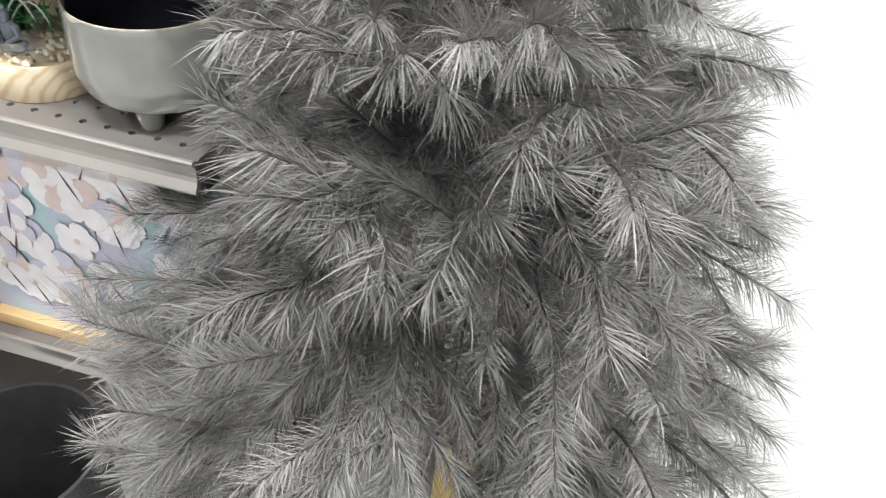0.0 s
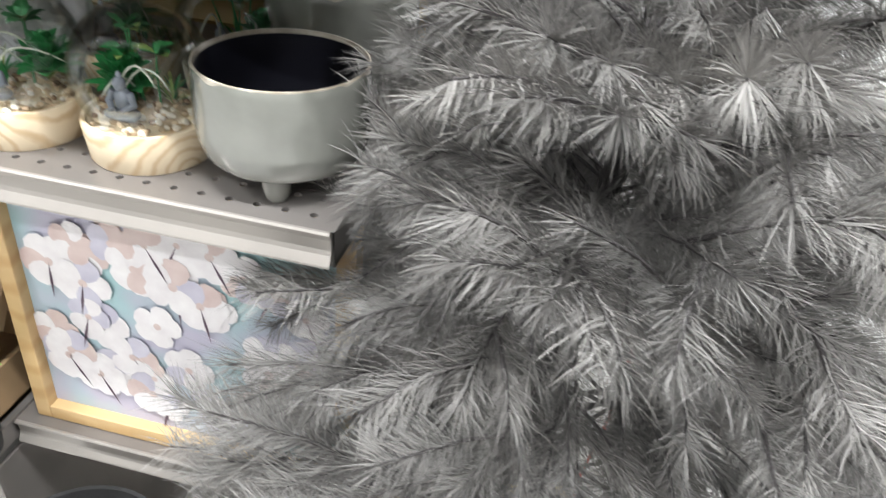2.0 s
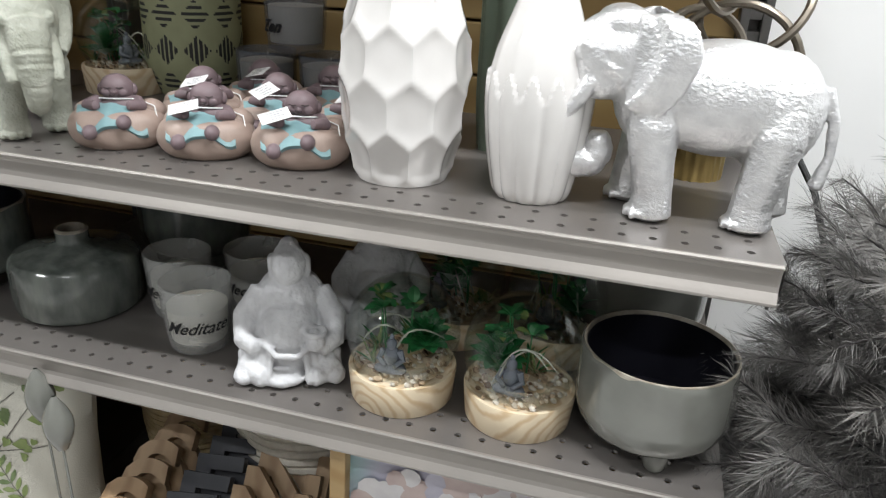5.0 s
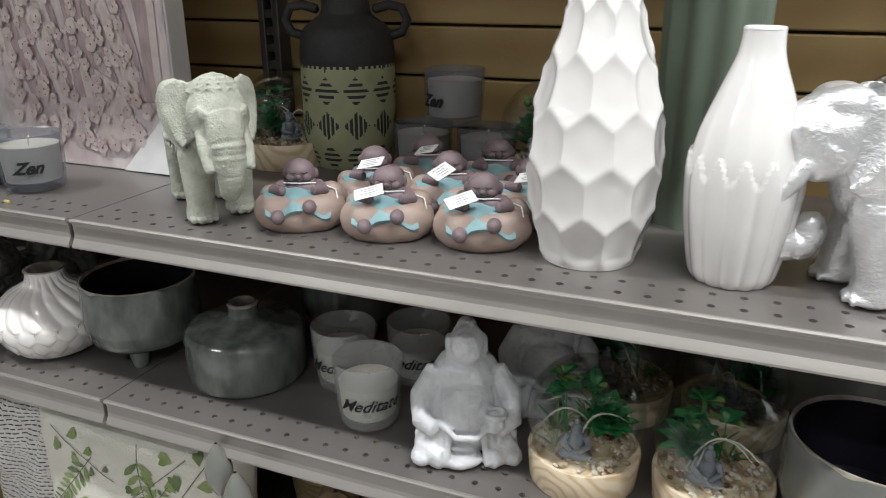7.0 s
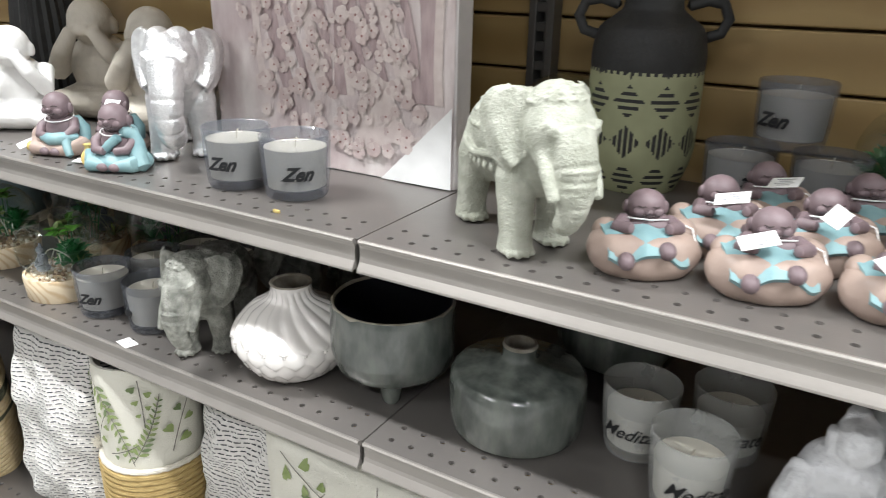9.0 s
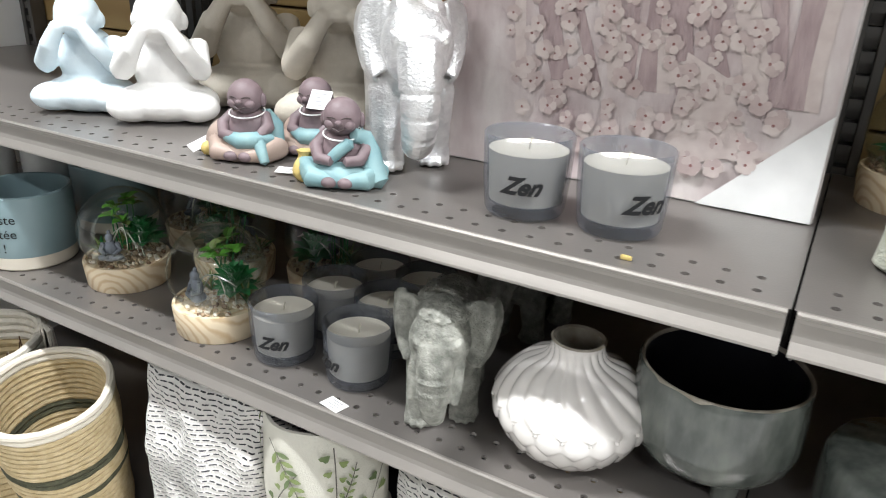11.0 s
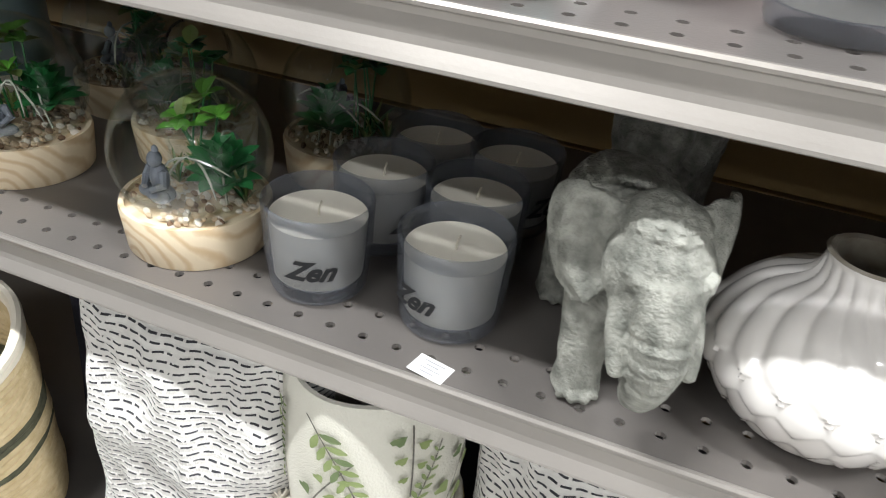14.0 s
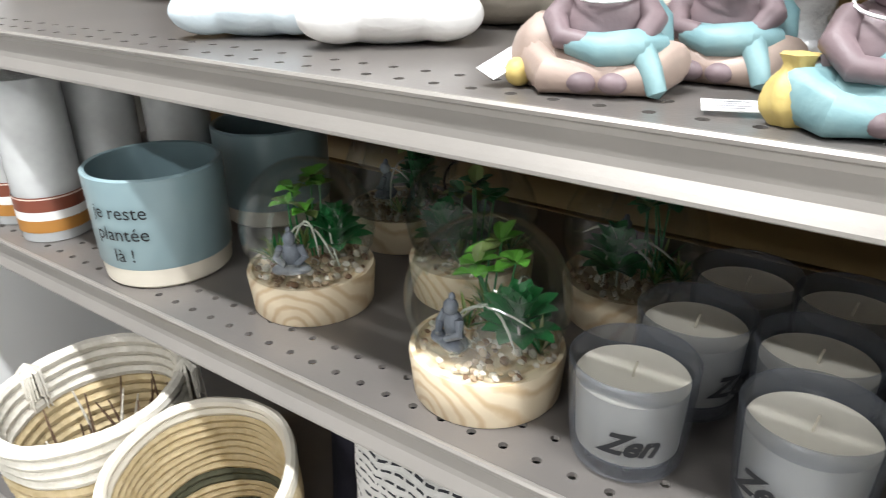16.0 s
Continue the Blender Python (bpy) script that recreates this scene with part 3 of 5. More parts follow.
def led_candle(x, y, h, turn):
    t = thing("boxed_candle", "white pillar candle in clear plastic tube with brown label", "candle", Matrix.Translation((x, y, ZL)), "pillar candles in tubes")
    b = bmesh.new()
    lathe(b, [(0, 0.001), (0.037, 0.001), (0.0375, 0.004), (0.0375, h), (0.0365, h + 0.001), (0, h + 0.001)], 48)
    part("tube", b, M_CLEAR, t, "clear plastic tube")
    b = bmesh.new()
    lathe(b, [(0, 0.006), (0.033, 0.006), (0.0345, 0.008), (0.0345, h - 0.02), (0.032, h - 0.017), (0, h - 0.02)], 40)
    part("wax", b, M_CANW, t)
    b = bmesh.new()
    zs = [0.012, 0.016, 0.026, 0.029, 0.036, 0.050, 0.0515, 0.053]
    mats = [2, 2, 3, 3, 0, 1, 0]
    lathe(b, [(0.0382, z) for z in zs], 48, mi=lambda i, k: 1 if (i in (3, 4) and 14 < k < 24) else mats[i])
    part("label", b, M_LABEL, t, "brown and cream paper label", m=Matrix.Rotation(radians(turn), 4, "Z"))
    return t


for x, y, tn in [(-1.202, 0.050, 40), (-1.285, 0.056, 40), (-1.20, 0.130, 10), (-1.29, 0.138, 10), (-1.135, 0.185, 0)]:
    led_candle(x, y, 0.178, tn)

# ---- terrariums ----


def leaf(b, base, d, length, width, mi=0, cup=0.25):
    d = Vector(d).normalized()
    s = d.cross(Vector((0, 0, 1)))
    s = s.normalized() if s.length > 1e-3 else Vector((1, 0, 0))
    n = s.cross(d)
    base = Vector(base)
    rows = []
    for u, w in ((0, 0.15), (0.3, 0.8), (0.6, 1.0), (0.85, 0.6), (1, 0.05)):
        c = base + d * length * u + n * length * cup * u * (1 - u)
        rows.append([b.verts.new(c - s * width * w + n * width * w * 0.35), b.verts.new(c), b.verts.new(c + s * width * w + n * width * w * 0.35)])
    for i in range(4):
        for k in range(2):
            f = b.faces.new((rows[i][k], rows[i][k + 1], rows[i + 1][k + 1], rows[i + 1][k]))
            f.material_index = mi


def terrarium(x, y, z, turn, seed, label, r=0.058, bright=True):
    rnd = random.Random(seed)
    t = thing("terrarium", label, "terrarium", Matrix.Translation((x, y, z)) @ Matrix.Rotation(radians(turn), 4, "Z"), "glass dome terrariums")
    bh = 0.037
    b = bmesh.new()
    lathe(b, [(0, 0), (r * 0.93, 0), (r * 0.95, 0.0015), (r, bh * 0.9), (r - 0.001, bh), (r * 0.92, bh), (r * 0.91, bh - 0.004), (0, bh - 0.006)], 56)
    part("base", b, M_WOODB, t, "turned pale pine base", m=Matrix.Rotation(rnd.uniform(0, 6), 4, "Z"))
    # glass with a round opening in the front
    b = bmesh.new()
    R, cz = 0.0605, bh + 0.038
    bmesh.ops.create_uvsphere(b, u_segments=40, v_segments=28, radius=R, matrix=Matrix.Translation((0, 0, cz)))
    hole = Vector((0.15, -0.93, 0.22)).normalized()
    ang = 0.52
    kill = [f for f in b.faces if f.calc_center_median().z < bh - 0.001 or (f.calc_center_median() - Vector((0, 0, cz))).normalized().angle(hole) < ang - 0.04]
    bmesh.ops.delete(b, geom=kill, context="FACES")
    g = part("glass_dome", b, M_GLASS, t, "clear blown glass dome")
    g.visible_shadow = False
    sdf = g.modifiers.new("wall", "SOLIDIFY")
    sdf.thickness = 0.0012
    q = hole.to_track_quat("Z", "Y").to_matrix()
    ring = [q @ Vector((R * math.sin(ang) * math.cos(a), R * math.sin(ang) * math.sin(a), R * math.cos(ang))) + Vector((0, 0, cz)) for a in [2 * math.pi * k / 36 for k in range(36)]]
    b = bmesh.new()
    tube(b, ring, 0.0013, 6, closed=True)
    part("opening_rim", b, M_GLASS, g).visible_shadow = False
    b = bmesh.new()
    for k in range(150):
        a, rr = rnd.uniform(0, 6.283), r * 0.86 * math.sqrt(rnd.random())
        s = rnd.uniform(0.0022, 0.0046)
        q0 = bmesh.ops.create_icosphere(b, subdivisions=1, radius=1, matrix=Matrix.LocRotScale((rr * math.cos(a), rr * math.sin(a), bh - 0.003 + rnd.uniform(0, 0.006)), Euler((rnd.random(), rnd.random(), rnd.random())), (s, s * 0.8, s * 0.65)))
        mi = rnd.choice((0, 0, 1, 1, 2))
        for v in q0["verts"]:
            for f in v.link_faces:
                f.material_index = mi
    tagged(part("gravel", b, M_PEB, t, "tan and brown gravel"), kind="stuff")
    # seated slate figure
    b = bmesh.new()
    ell(b, (0, 0, 0.005), (0.013, 0.009, 0.005))
    ell(b, (-0.007, -0.004, 0.006), (0.008, 0.006, 0.004))
    ell(b, (0.007, -0.004, 0.006), (0.008, 0.006, 0.004))
    ell(b, (0, 0.001, 0.016), (0.0075, 0.006, 0.011))
    ell(b, (0, -0.001, 0.030), (0.0048, 0.005, 0.0058))
    ell(b, (0, 0, 0.0365), (0.0022, 0.0022, 0.003))
    for sx in (-1, 1):
        tube(b, [(sx * 0.0075, 0, 0.023), (sx * 0.011, -0.002, 0.015), (sx * 0.004, -0.008, 0.011)], [0.003, 0.003, 0.0022], 8)
    part("seated_figure", b, M_TINYB, t, "slate grey seated figure", m=Matrix.Translation((rnd.uniform(-0.014, -0.002), -0.024, bh)) @ Matrix.Rotation(rnd.uniform(-0.3, 0.3), 4, "Z") @ Matrix.Scale(1.15, 4))
    # one broad dark rosette, a loose bright sprig above it and low fern tufts
    b = bmesh.new()
    side = rnd.choice((-1, 1)) if not bright else 1
    rose = Vector((side * 0.024, 0.008, bh + 0.012))
    for ring, (cnt, rise, ln) in enumerate(((9, 0.3, 0.034), (8, 0.8, 0.034), (7, 1.5, 0.030), (5, 3.0, 0.026))):
        for k in range(cnt):
            an = 2 * math.pi * (k + 0.5 * (ring % 2)) / cnt + rnd.uniform(-0.15, 0.15)
            leaf(b, rose + Vector((0, 0, 0.006 * ring)), (math.cos(an), math.sin(an), rise), ln * rnd.uniform(0.85, 1.1), rnd.uniform(0.0075, 0.0105), 1, 0.3)
    part("rosette", b, M_LEAF, t, "dark green rosette of broad artificial leaves")
    b = bmesh.new()
    for cl in range(5):
        c = Vector((rnd.uniform(-0.026, 0.012), rnd.uniform(-0.004, 0.022), bh + rnd.uniform(0.045, 0.076)))
        tube(b, [(c.x * 0.7, 0.014, bh), (c.x * 0.9, 0.012, bh + 0.03), c], [0.0012, 0.001, 0.0008], 5, 1)
        for k in range(8):
            leaf(b, c, (rnd.gauss(0, 1), rnd.gauss(0, 1), rnd.uniform(-0.2, 0.8)), rnd.uniform(0.013, 0.021), rnd.uniform(0.0050, 0.0075), (0 if bright else 1) if rnd.random() < 0.75 else 2)
    part("sprig", b, M_LEAF, t, "bright green leafy sprig" if bright else "green leafy sprig")
    b = bmesh.new()
    for cl in range(6):
        an, rr = rnd.uniform(0.3, 3.4), rnd.uniform(0.024, 0.042)
        c = Vector((rr * math.cos(an), rr * math.sin(an), bh))
        for k in range(12):
            leaf(b, c, (rnd.gauss(0, 0.7), rnd.gauss(0, 0.7), rnd.uniform(0.5, 1.4)), rnd.uniform(0.014, 0.034), rnd.uniform(0.0010, 0.0020), rnd.choice((1, 2, 2)))
    part("fern_tuft", b, M_LEAF, t, "olive fern tufts")
    for k in range(3):
        b = bmesh.new()
        a0 = rnd.uniform(0, 6.28)
        p0 = Vector((0.03 * math.cos(a0), 0.025 * math.sin(a0), bh))
        a1 = a0 + rnd.uniform(1, 2.6)
        top = Vector((rnd.uniform(-0.015, 0.015), rnd.uniform(-0.02, 0.01), bh + rnd.uniform(0.05, 0.075)))
        p2 = Vector((0.045 * math.cos(a1), 0.04 * math.sin(a1), bh + rnd.uniform(0.015, 0.04)))
        tube(b, [p0 * (1 - u) ** 2 + (top * 1.35 - Vector((0, 0, top.z * 0.3))) * 2 * u * (1 - u) + p2 * u * u for u in [j / 8 for j in range(9)]], [0.0011] * 8 + [0.0003], 5)
        part("strand", b, M_STRAND, t, "pale curling grass strand")
    return t


TL = "glass dome terrarium with succulents and slate figure on pine base"
for x, y, turn, sd in [(0.582, 0.076, 20, 1), (0.709, 0.078, 5, 2), (-0.632, 0.073, -12, 3), (-0.838, 0.098, 35, 4)]:
    terrarium(x, y, ZL, turn, sd, TL, bright=x < 0)
for x, y, sd in [(-0.728, 0.196, 5), (-0.588, 0.235, 6), (-0.86, 0.26, 7), (0.60, 0.225, 8), (0.725, 0.225, 9)]:
    terrarium(x, y, ZL, sd * 40, sd, "glass dome terrarium standing in the shaded back row", bright=False)
terrarium(0.462, 0.345, ZU, 10, 10, "glass dome terrarium at the back of the upper shelf", bright=False)
terrarium(0.080, 0.320, ZU, 60, 11, "glass dome terrarium beside the black and olive jar", bright=False)

# ---- statues ----


def ear_flap(b, s, flare):
    """A thin ear: broad at the top, drawn to a drooping lobe, with soft folds; s is the side."""
    outer = curve_prof([(0.25, 0.235, 0.955), (0.165, 0.315, 0.915), (0.115, 0.345, 0.80), (0.135, 0.325, 0.67), (0.19, 0.275, 0.545), (0.27, 0.205, 0.49)], 12)
    n, m = 12, 7
    front, back = [], []
    for j in range(n + 1):
        v = j / n
        root = Vector((0.32 + 0.03 * v, s * 0.13, 0.93 - 0.34 * v))
        ox, oy, oz = outer[j]
        edge = Vector((ox + flare * 0.06, s * (oy + flare * 0.05), oz))
        d = edge - root
        nrm = Vector((d.y * s, -d.x * s, 0)).normalized() if abs(d.x) + abs(d.y) > 1e-6 else Vector((1, 0, 0))
        nrm = Vector((abs(nrm.x), nrm.y, 0))
        fr, bk = [], []
        for i in range(m + 1):
            u = i / m
            p = root + d * u + nrm * (0.045 * math.sin(math.pi * u) * (0.2 + v) - 0.05 * u * u * (1 - v) + 0.014 * math.sin(10 * u + 3 * v))
            th = 0.024 * (1 - 0.45 * u)
            fr.append(b.verts.new(p + nrm * th))
            bk.append(b.verts.new(p - nrm * th))
        front.append(fr)
        back.append(bk)
    for j in range(n):
        for i in range(m):
            b.faces.new((front[j][i], front[j][i + 1], front[j + 1][i + 1], front[j + 1][i]))
            b.faces.new((back[j][i], back[j + 1][i], back[j + 1][i + 1], back[j][i + 1]))
        for i in (0, m):
            b.faces.new((front[j][i], front[j + 1][i], back[j + 1][i], back[j][i]))
    for j in (0, n):
        for i in range(m):
            b.faces.new((front[j][i], front[j][i + 1], back[j][i + 1], back[j][i]))


def elephant(name, x, y, z, turn, size, m, label, tusks=True, saddle=True, curl=False, head_turn=0.0, flare=0.0):
    """One carved figure that faces +x before it is turned."""
    b = bmesh.new()
    rh = Matrix.Translation((0.30, 0, 0)) @ Matrix.Rotation(radians(head_turn), 4, "Z") @ Matrix.Translation((-0.30, 0, 0))
    ell(b, (-0.10, 0, 0.58), (0.42, 0.235, 0.27), u=28, v=18)
    ell(b, (-0.33, 0, 0.54), (0.22, 0.22, 0.28), u=20, v=14)
    ell(b, (0.16, 0, 0.58), (0.24, 0.215, 0.28), u=20, v=14)
    ell(b, (0.28, 0, 0.70), (0.20, 0.165, 0.20), u=20, v=14)
    for sx in (0.20, -0.36):
        for sy in (-0.135, 0.135):
            off = 0.06 if sx * sy < 0 else -0.05
            tube(b, [(sx, sy * 0.55, 0.66), (sx, sy * 0.8, 0.55), (sx + off * 0.15, sy * 0.95, 0.44), (sx + off * 0.5, sy, 0.3), (sx + off, sy * 1.04, 0.13), (sx + off, sy * 1.04, 0.03)], [0.07, 0.115, 0.122, 0.106, 0.094, 0.106], 18)
            ell(b, (sx + off + 0.015, sy * 1.04, 0.04), (0.112, 0.105, 0.04))
            for k in range(4):
                a = radians(-48 + 32 * k)
                ell(b, (sx + off + 0.015 + 0.10 * math.cos(a), sy * 1.04 + 0.095 * math.sin(a), 0.03), (0.016, 0.022, 0.022), u=8, v=6)
    n0 = len(b.verts)
    ell(b, (0.43, 0, 0.735), (0.20, 0.195, 0.205), u=24, v=16)
    for s in (-1, 1):
        ell(b, (0.39, s * 0.065, 0.885), (0.13, 0.09, 0.085))
        ell(b, (0.47, s * 0.085, 0.66), (0.12, 0.085, 0.12))
    ell(b, (0.55, 0, 0.70), (0.085, 0.125, 0.14))
    path = [(0.55, 0.74), (0.625, 0.60), (0.645, 0.49), (0.63, 0.39), (0.59, 0.30), (0.535, 0.245)] if not curl else [(0.55, 0.74), (0.615, 0.58), (0.64, 0.44), (0.62, 0.31), (0.56, 0.23), (0.47, 0.22), (0.43, 0.29), (0.46, 0.35)]
    pts, rad = [], []
    steps = 54
    for k, (px, pz) in enumerate(curve_prof(path, steps)):
        u = k / steps
        ring = -0.085 if k % 6 == 0 and u > 0.22 else 0.02
        pts.append((px, 0, pz))
        rad.append((0.122 * (1 - u) + 0.060 * u) * (1 + ring))
    tube(b, pts, rad, 20)
    for k in range(9 if not curl else 0):
        px, py, pz = pts[14 + 4 * k]
        rr = rad[14 + 4 * k]
        tube(b, [(px + rr * 0.98 * math.cos(a), rr * 0.98 * math.sin(a), pz + 0.25 * rr * math.cos(a)) for a in [radians(-75 + 15 * j) for j in range(11)]], 0.009, 6)
    for s in (-1, 1):
        ear_flap(b, s, flare)
        ell(b, (0.568, s * 0.130, 0.762), (0.032, 0.026, 0.024), u=12, v=8)
        tube(b, [(0.525, s * 0.150, 0.775), (0.565, s * 0.142, 0.797), (0.598, s * 0.115, 0.775)], [0.016, 0.022, 0.014], 8)
        tube(b, [(0.53, s * 0.148, 0.745), (0.57, s * 0.138, 0.735), (0.597, s * 0.116, 0.752)], 0.010, 8)
        if tusks:
            tube(b, [(0.51, s * 0.125, 0.64), (0.57, s * 0.132, 0.55), (0.615, s * 0.132, 0.48), (0.648, s * 0.126, 0.425)], [0.046, 0.042, 0.036, 0.028], 14)
    if saddle:
        ell(b, (0.385, 0, 0.875), (0.185, 0.150, 0.115), u=24, v=14)
        tube(b, [(0.36, -0.165, 0.885), (0.50, -0.115, 0.87), (0.575, -0.04, 0.835), (0.603, 0, 0.80), (0.575, 0.04, 0.835), (0.50, 0.115, 0.87), (0.36, 0.165, 0.885)], 0.015, 8)
        for k in range(5):
            for j in range(5):
                a, c = radians(-56 + 28 * k), radians(20 + 17 * j)
                ell(b, (0.385 + 0.185 * math.cos(c) * math.cos(a), 0.150 * math.cos(c) * math.sin(a), 0.875 + 0.115 * math.sin(c)), (0.019, 0.019, 0.008), u=6, v=5)
    b.verts.ensure_lookup_table()
    for v in b.verts[n0:]:
        v.co = rh @ v.co
    tube(b, [(-0.53, 0, 0.66), (-0.59, 0.02, 0.52), (-0.60, 0.03, 0.36), (-0.57, 0.03, 0.22)], [0.038, 0.028, 0.024, 0.038], 8)
    if saddle:
        ell(b, (-0.10, 0, 0.645), (0.31, 0.258, 0.245), u=28, v=18)
        for s in (-1, 1):
            tube(b, [(-0.36 + 0.52 * k / 12, s * (0.262 - 0.05 * abs(k / 6 - 1) ** 2), 0.52 + 0.03 * abs(k / 6 - 1)) for k in range(13)], 0.020, 8)
            for k in range(9):
                ell(b, (-0.34 + 0.48 * k / 8, s * (0.255 - 0.05 * abs(k / 4 - 1) ** 2), 0.475), (0.020, 0.014, 0.032), u=8, v=6)
            for k in range(8):
                for j in range(4):
                    a, c = radians(8 + 19 * j), -0.30 + 0.40 * (k + 0.5 * (j % 2)) / 7
                    w = math.sqrt(max(0.05, 1 - ((c + 0.10) / 0.31) ** 2))
                    ell(b, (c, s * 0.258 * w * math.cos(a), 0.645 + 0.245 * w * math.sin(a)), (0.022, 0.016, 0.018), u=6, v=5)
    bmesh.ops.scale(b, vec=(size, size, size), verts=b.verts)
    ob = solo(name, b, m, label, "elephant statue", Matrix.Translation((x, y, z)) @ Matrix.Rotation(radians(turn), 4, "Z"), "elephant ornaments")
    return carved(ob, size * 0.0085, 2, 0.0009 if m is M_SILVER else 0.0013)


elephant("elephant_statue", 0.128, 0.094, ZU, -40, 0.165, M_STONE2, "pale green-grey stone elephant ornament with carved saddle")
elephant("elephant_statue", 0.834, 0.094, ZU, 181, 0.182, M_SILVER, "large hammered silver elephant ornament standing side-on", True, False, True, 8)
elephant("elephant_statue", -0.418, 0.165, ZU, -52, 0.182, M_SILVER, "shiny silver elephant ornament facing the aisle", False, False, True)
elephant("elephant_statue", -0.308, 0.082, ZL, -69, 0.155, M_STONE, "weathered grey stone elephant ornament beside candle jars", True, True, flare=0.7)
elephant("elephant_statue", -0.300, 0.285, ZL, -100, 0.150, M_STONE, "weathered grey stone elephant standing in the back row", True, True)


def sleepy_baby(x, y, z, turn, label, s=0.92):
    """Plump figure sunk in a soft sack, robe over its knees; one mesh."""
    b = bmesh.new()

    def bag(t, zz, i):
        return 0.0016 * math.cos(2 * t) + 0.0010 * math.sin(7 * t + zz * 160)
    body = bmesh.new()
    lathe(body, [(0, 0)] + curve_prof([(0.036, 0.0005), (0.044, 0.008), (0.0475, 0.020), (0.045, 0.032), (0.038, 0.040), (0.026, 0.043)], 18) + [(0, 0.041)], 40, bag)
    bmesh.ops.transform(body, matrix=Matrix.Diagonal((1.10, 0.86, 1, 1)), verts=body.verts)
    vm = {v: b.verts.new(v.co) for v in body.verts}
    for f in body.faces:
        b.faces.new([vm[v] for v in f.verts])
    body.free()
    # bunched sack ends at the shoulders
    ell(b, (0.036, 0.010, 0.038), (0.015, 0.017, 0.013), (0, 20, 15))
    ell(b, (-0.036, 0.012, 0.036), (0.013, 0.016, 0.012), (0, -20, -15))
    for k in range(3):
        tube(b, [(0.030 + 0.006 * k, -0.018 + 0.006 * k, 0.040 - 0.002 * k), (0.043 + 0.002 * k, -0.010 + 0.008 * k, 0.034 - 0.004 * k), (0.049, 0.000 + 0.006 * k, 0.026 - 0.004 * k)], [0.0004, 0.0012, 0.0004], 5, 4)
    # robe: a draped sheet over the belly and front of the sack with a wavy hem
    n, m = 16, 10
    grid = []
    for j in range(m + 1):
        row = []
        v = j / m
        for i in range(n + 1):
            u = -1 + 2 * i / n
            hem = 0.010 * (0.5 + 0.5 * math.sin(4.2 * u + 1.1))
            yy = 0.004 - 0.0465 * v * (1 - 0.22 * u * u)
            zz = 0.0495 - 0.0045 * u * u - (0.027 - hem) * v ** 2.3 + 0.0012 * math.sin(9 * u + 4 * v)
            row.append(b.verts.new((0.037 * u - 0.006 * (1 - v), yy, zz)))
        grid.append(row)
    low = [[b.verts.new(q.co - Vector((0, -0.003, 0.004))) for q in row] for row in grid]
    for j in range(m):
        for i in range(n):
            b.faces.new((grid[j][i], grid[j][i + 1], grid[j + 1][i + 1], grid[j + 1][i])).material_index = 2
    for i in range(n):
        b.faces.new((grid[m][i], grid[m][i + 1], low[m][i + 1], low[m][i])).material_index = 2
    for j in range(m):
        for i in (0, n):
            b.faces.new((grid[j][i], grid[j + 1][i], low[j + 1][i], low[j][i])).material_index = 2
    # chest, arms, head
    ell(b, (0.004, 0.006, 0.047), (0.023, 0.017, 0.010), (12, 0, 0), 1, u=20)
    ell(b, (0.000, 0.010, 0.0625), (0.0185, 0.0178, 0.0165), (-28, 0, 0), 1, u=22, v=16)
    for sx in (-1, 1):
        ell(b, (sx * 0.0178, 0.012, 0.061), (0.004, 0.005, 0.007), (0, 0, 0), 1, u=10, v=8)
        ell(b, (sx * 0.0085, -0.0035, 0.0605), (0.0062, 0.0042, 0.0048), (0, 0, 0), 1, u=10, v=8)
        tube(b, [(sx * 0.0105, -0.0058, 0.0665), (sx * 0.0065, -0.0078, 0.0655), (sx * 0.003, -0.0068, 0.0662)], 0.0007, 5, 4)
        tube(b, [(sx * 0.021, 0.004, 0.049), (sx * 0.028, -0.010, 0.047), (sx * 0.017, -0.020, 0.049)], [0.0075, 0.007, 0.005], 10, 1)
    ell(b, (0, -0.0085, 0.0615), (0.0032, 0.003, 0.0026), (0, 0, 0), 1, u=10, v=8)
    tube(b, [(-0.0045, -0.0075, 0.0575), (0, -0.0088, 0.0562), (0.0045, -0.0075, 0.0575)], 0.0008, 5, 4)
    # feet poking out of the robe
    for fx, fy, fz in ((-0.022, -0.037, 0.023), (0.014, -0.036, 0.034)):
        ell(b, (fx, fy - 0.002, fz), (0.0080, 0.0105, 0.0085), (0, 0, 0), 1)
    tube(b, [(-0.020, 0.000, 0.053), (0.0, -0.010, 0.0545), (0.022, -0.002, 0.053), (0.042, -0.006, 0.046), (0.046, -0.016, 0.030)], 0.0008, 5, 3)
    bmesh.ops.scale(b, vec=(s, s, s), verts=b.verts)
    return solo("baby_figurine", b, [M_SACK, M_SKIN, M_TEAL, M_TAG, M_CREASE], label, "figurine", Matrix.Translation((x, y, z)) @ Matrix.Rotation(radians(turn), 4, "Z"), "sleeping baby figurines")


M_CREASE = mat("dark_resin_line", (0.07, 0.05, 0.05), 0.6)
M_FAINT = mat("faint_print", (0.35, 0.35, 0.36), 0.7)


def tag_card(x, y, z, rx, ry, rz, w=0.03, h=0.016, label="small white paper price tag"):
    b = bmesh.new()
    box(b, (0, 0, 0), (w, h, 0.0006))
    for k in range(4):
        box(b, (0, h * (-0.3 + 0.2 * k), 0.0005), (w * (0.6 if k % 2 else 0.4), h * 0.05, 0.0004), mi=1)
    return solo("price_tag", b, [M_TAG, M_FAINT], label, "price tag", pose(x, y, z, rx, ry, rz), "price tags", smooth=False)


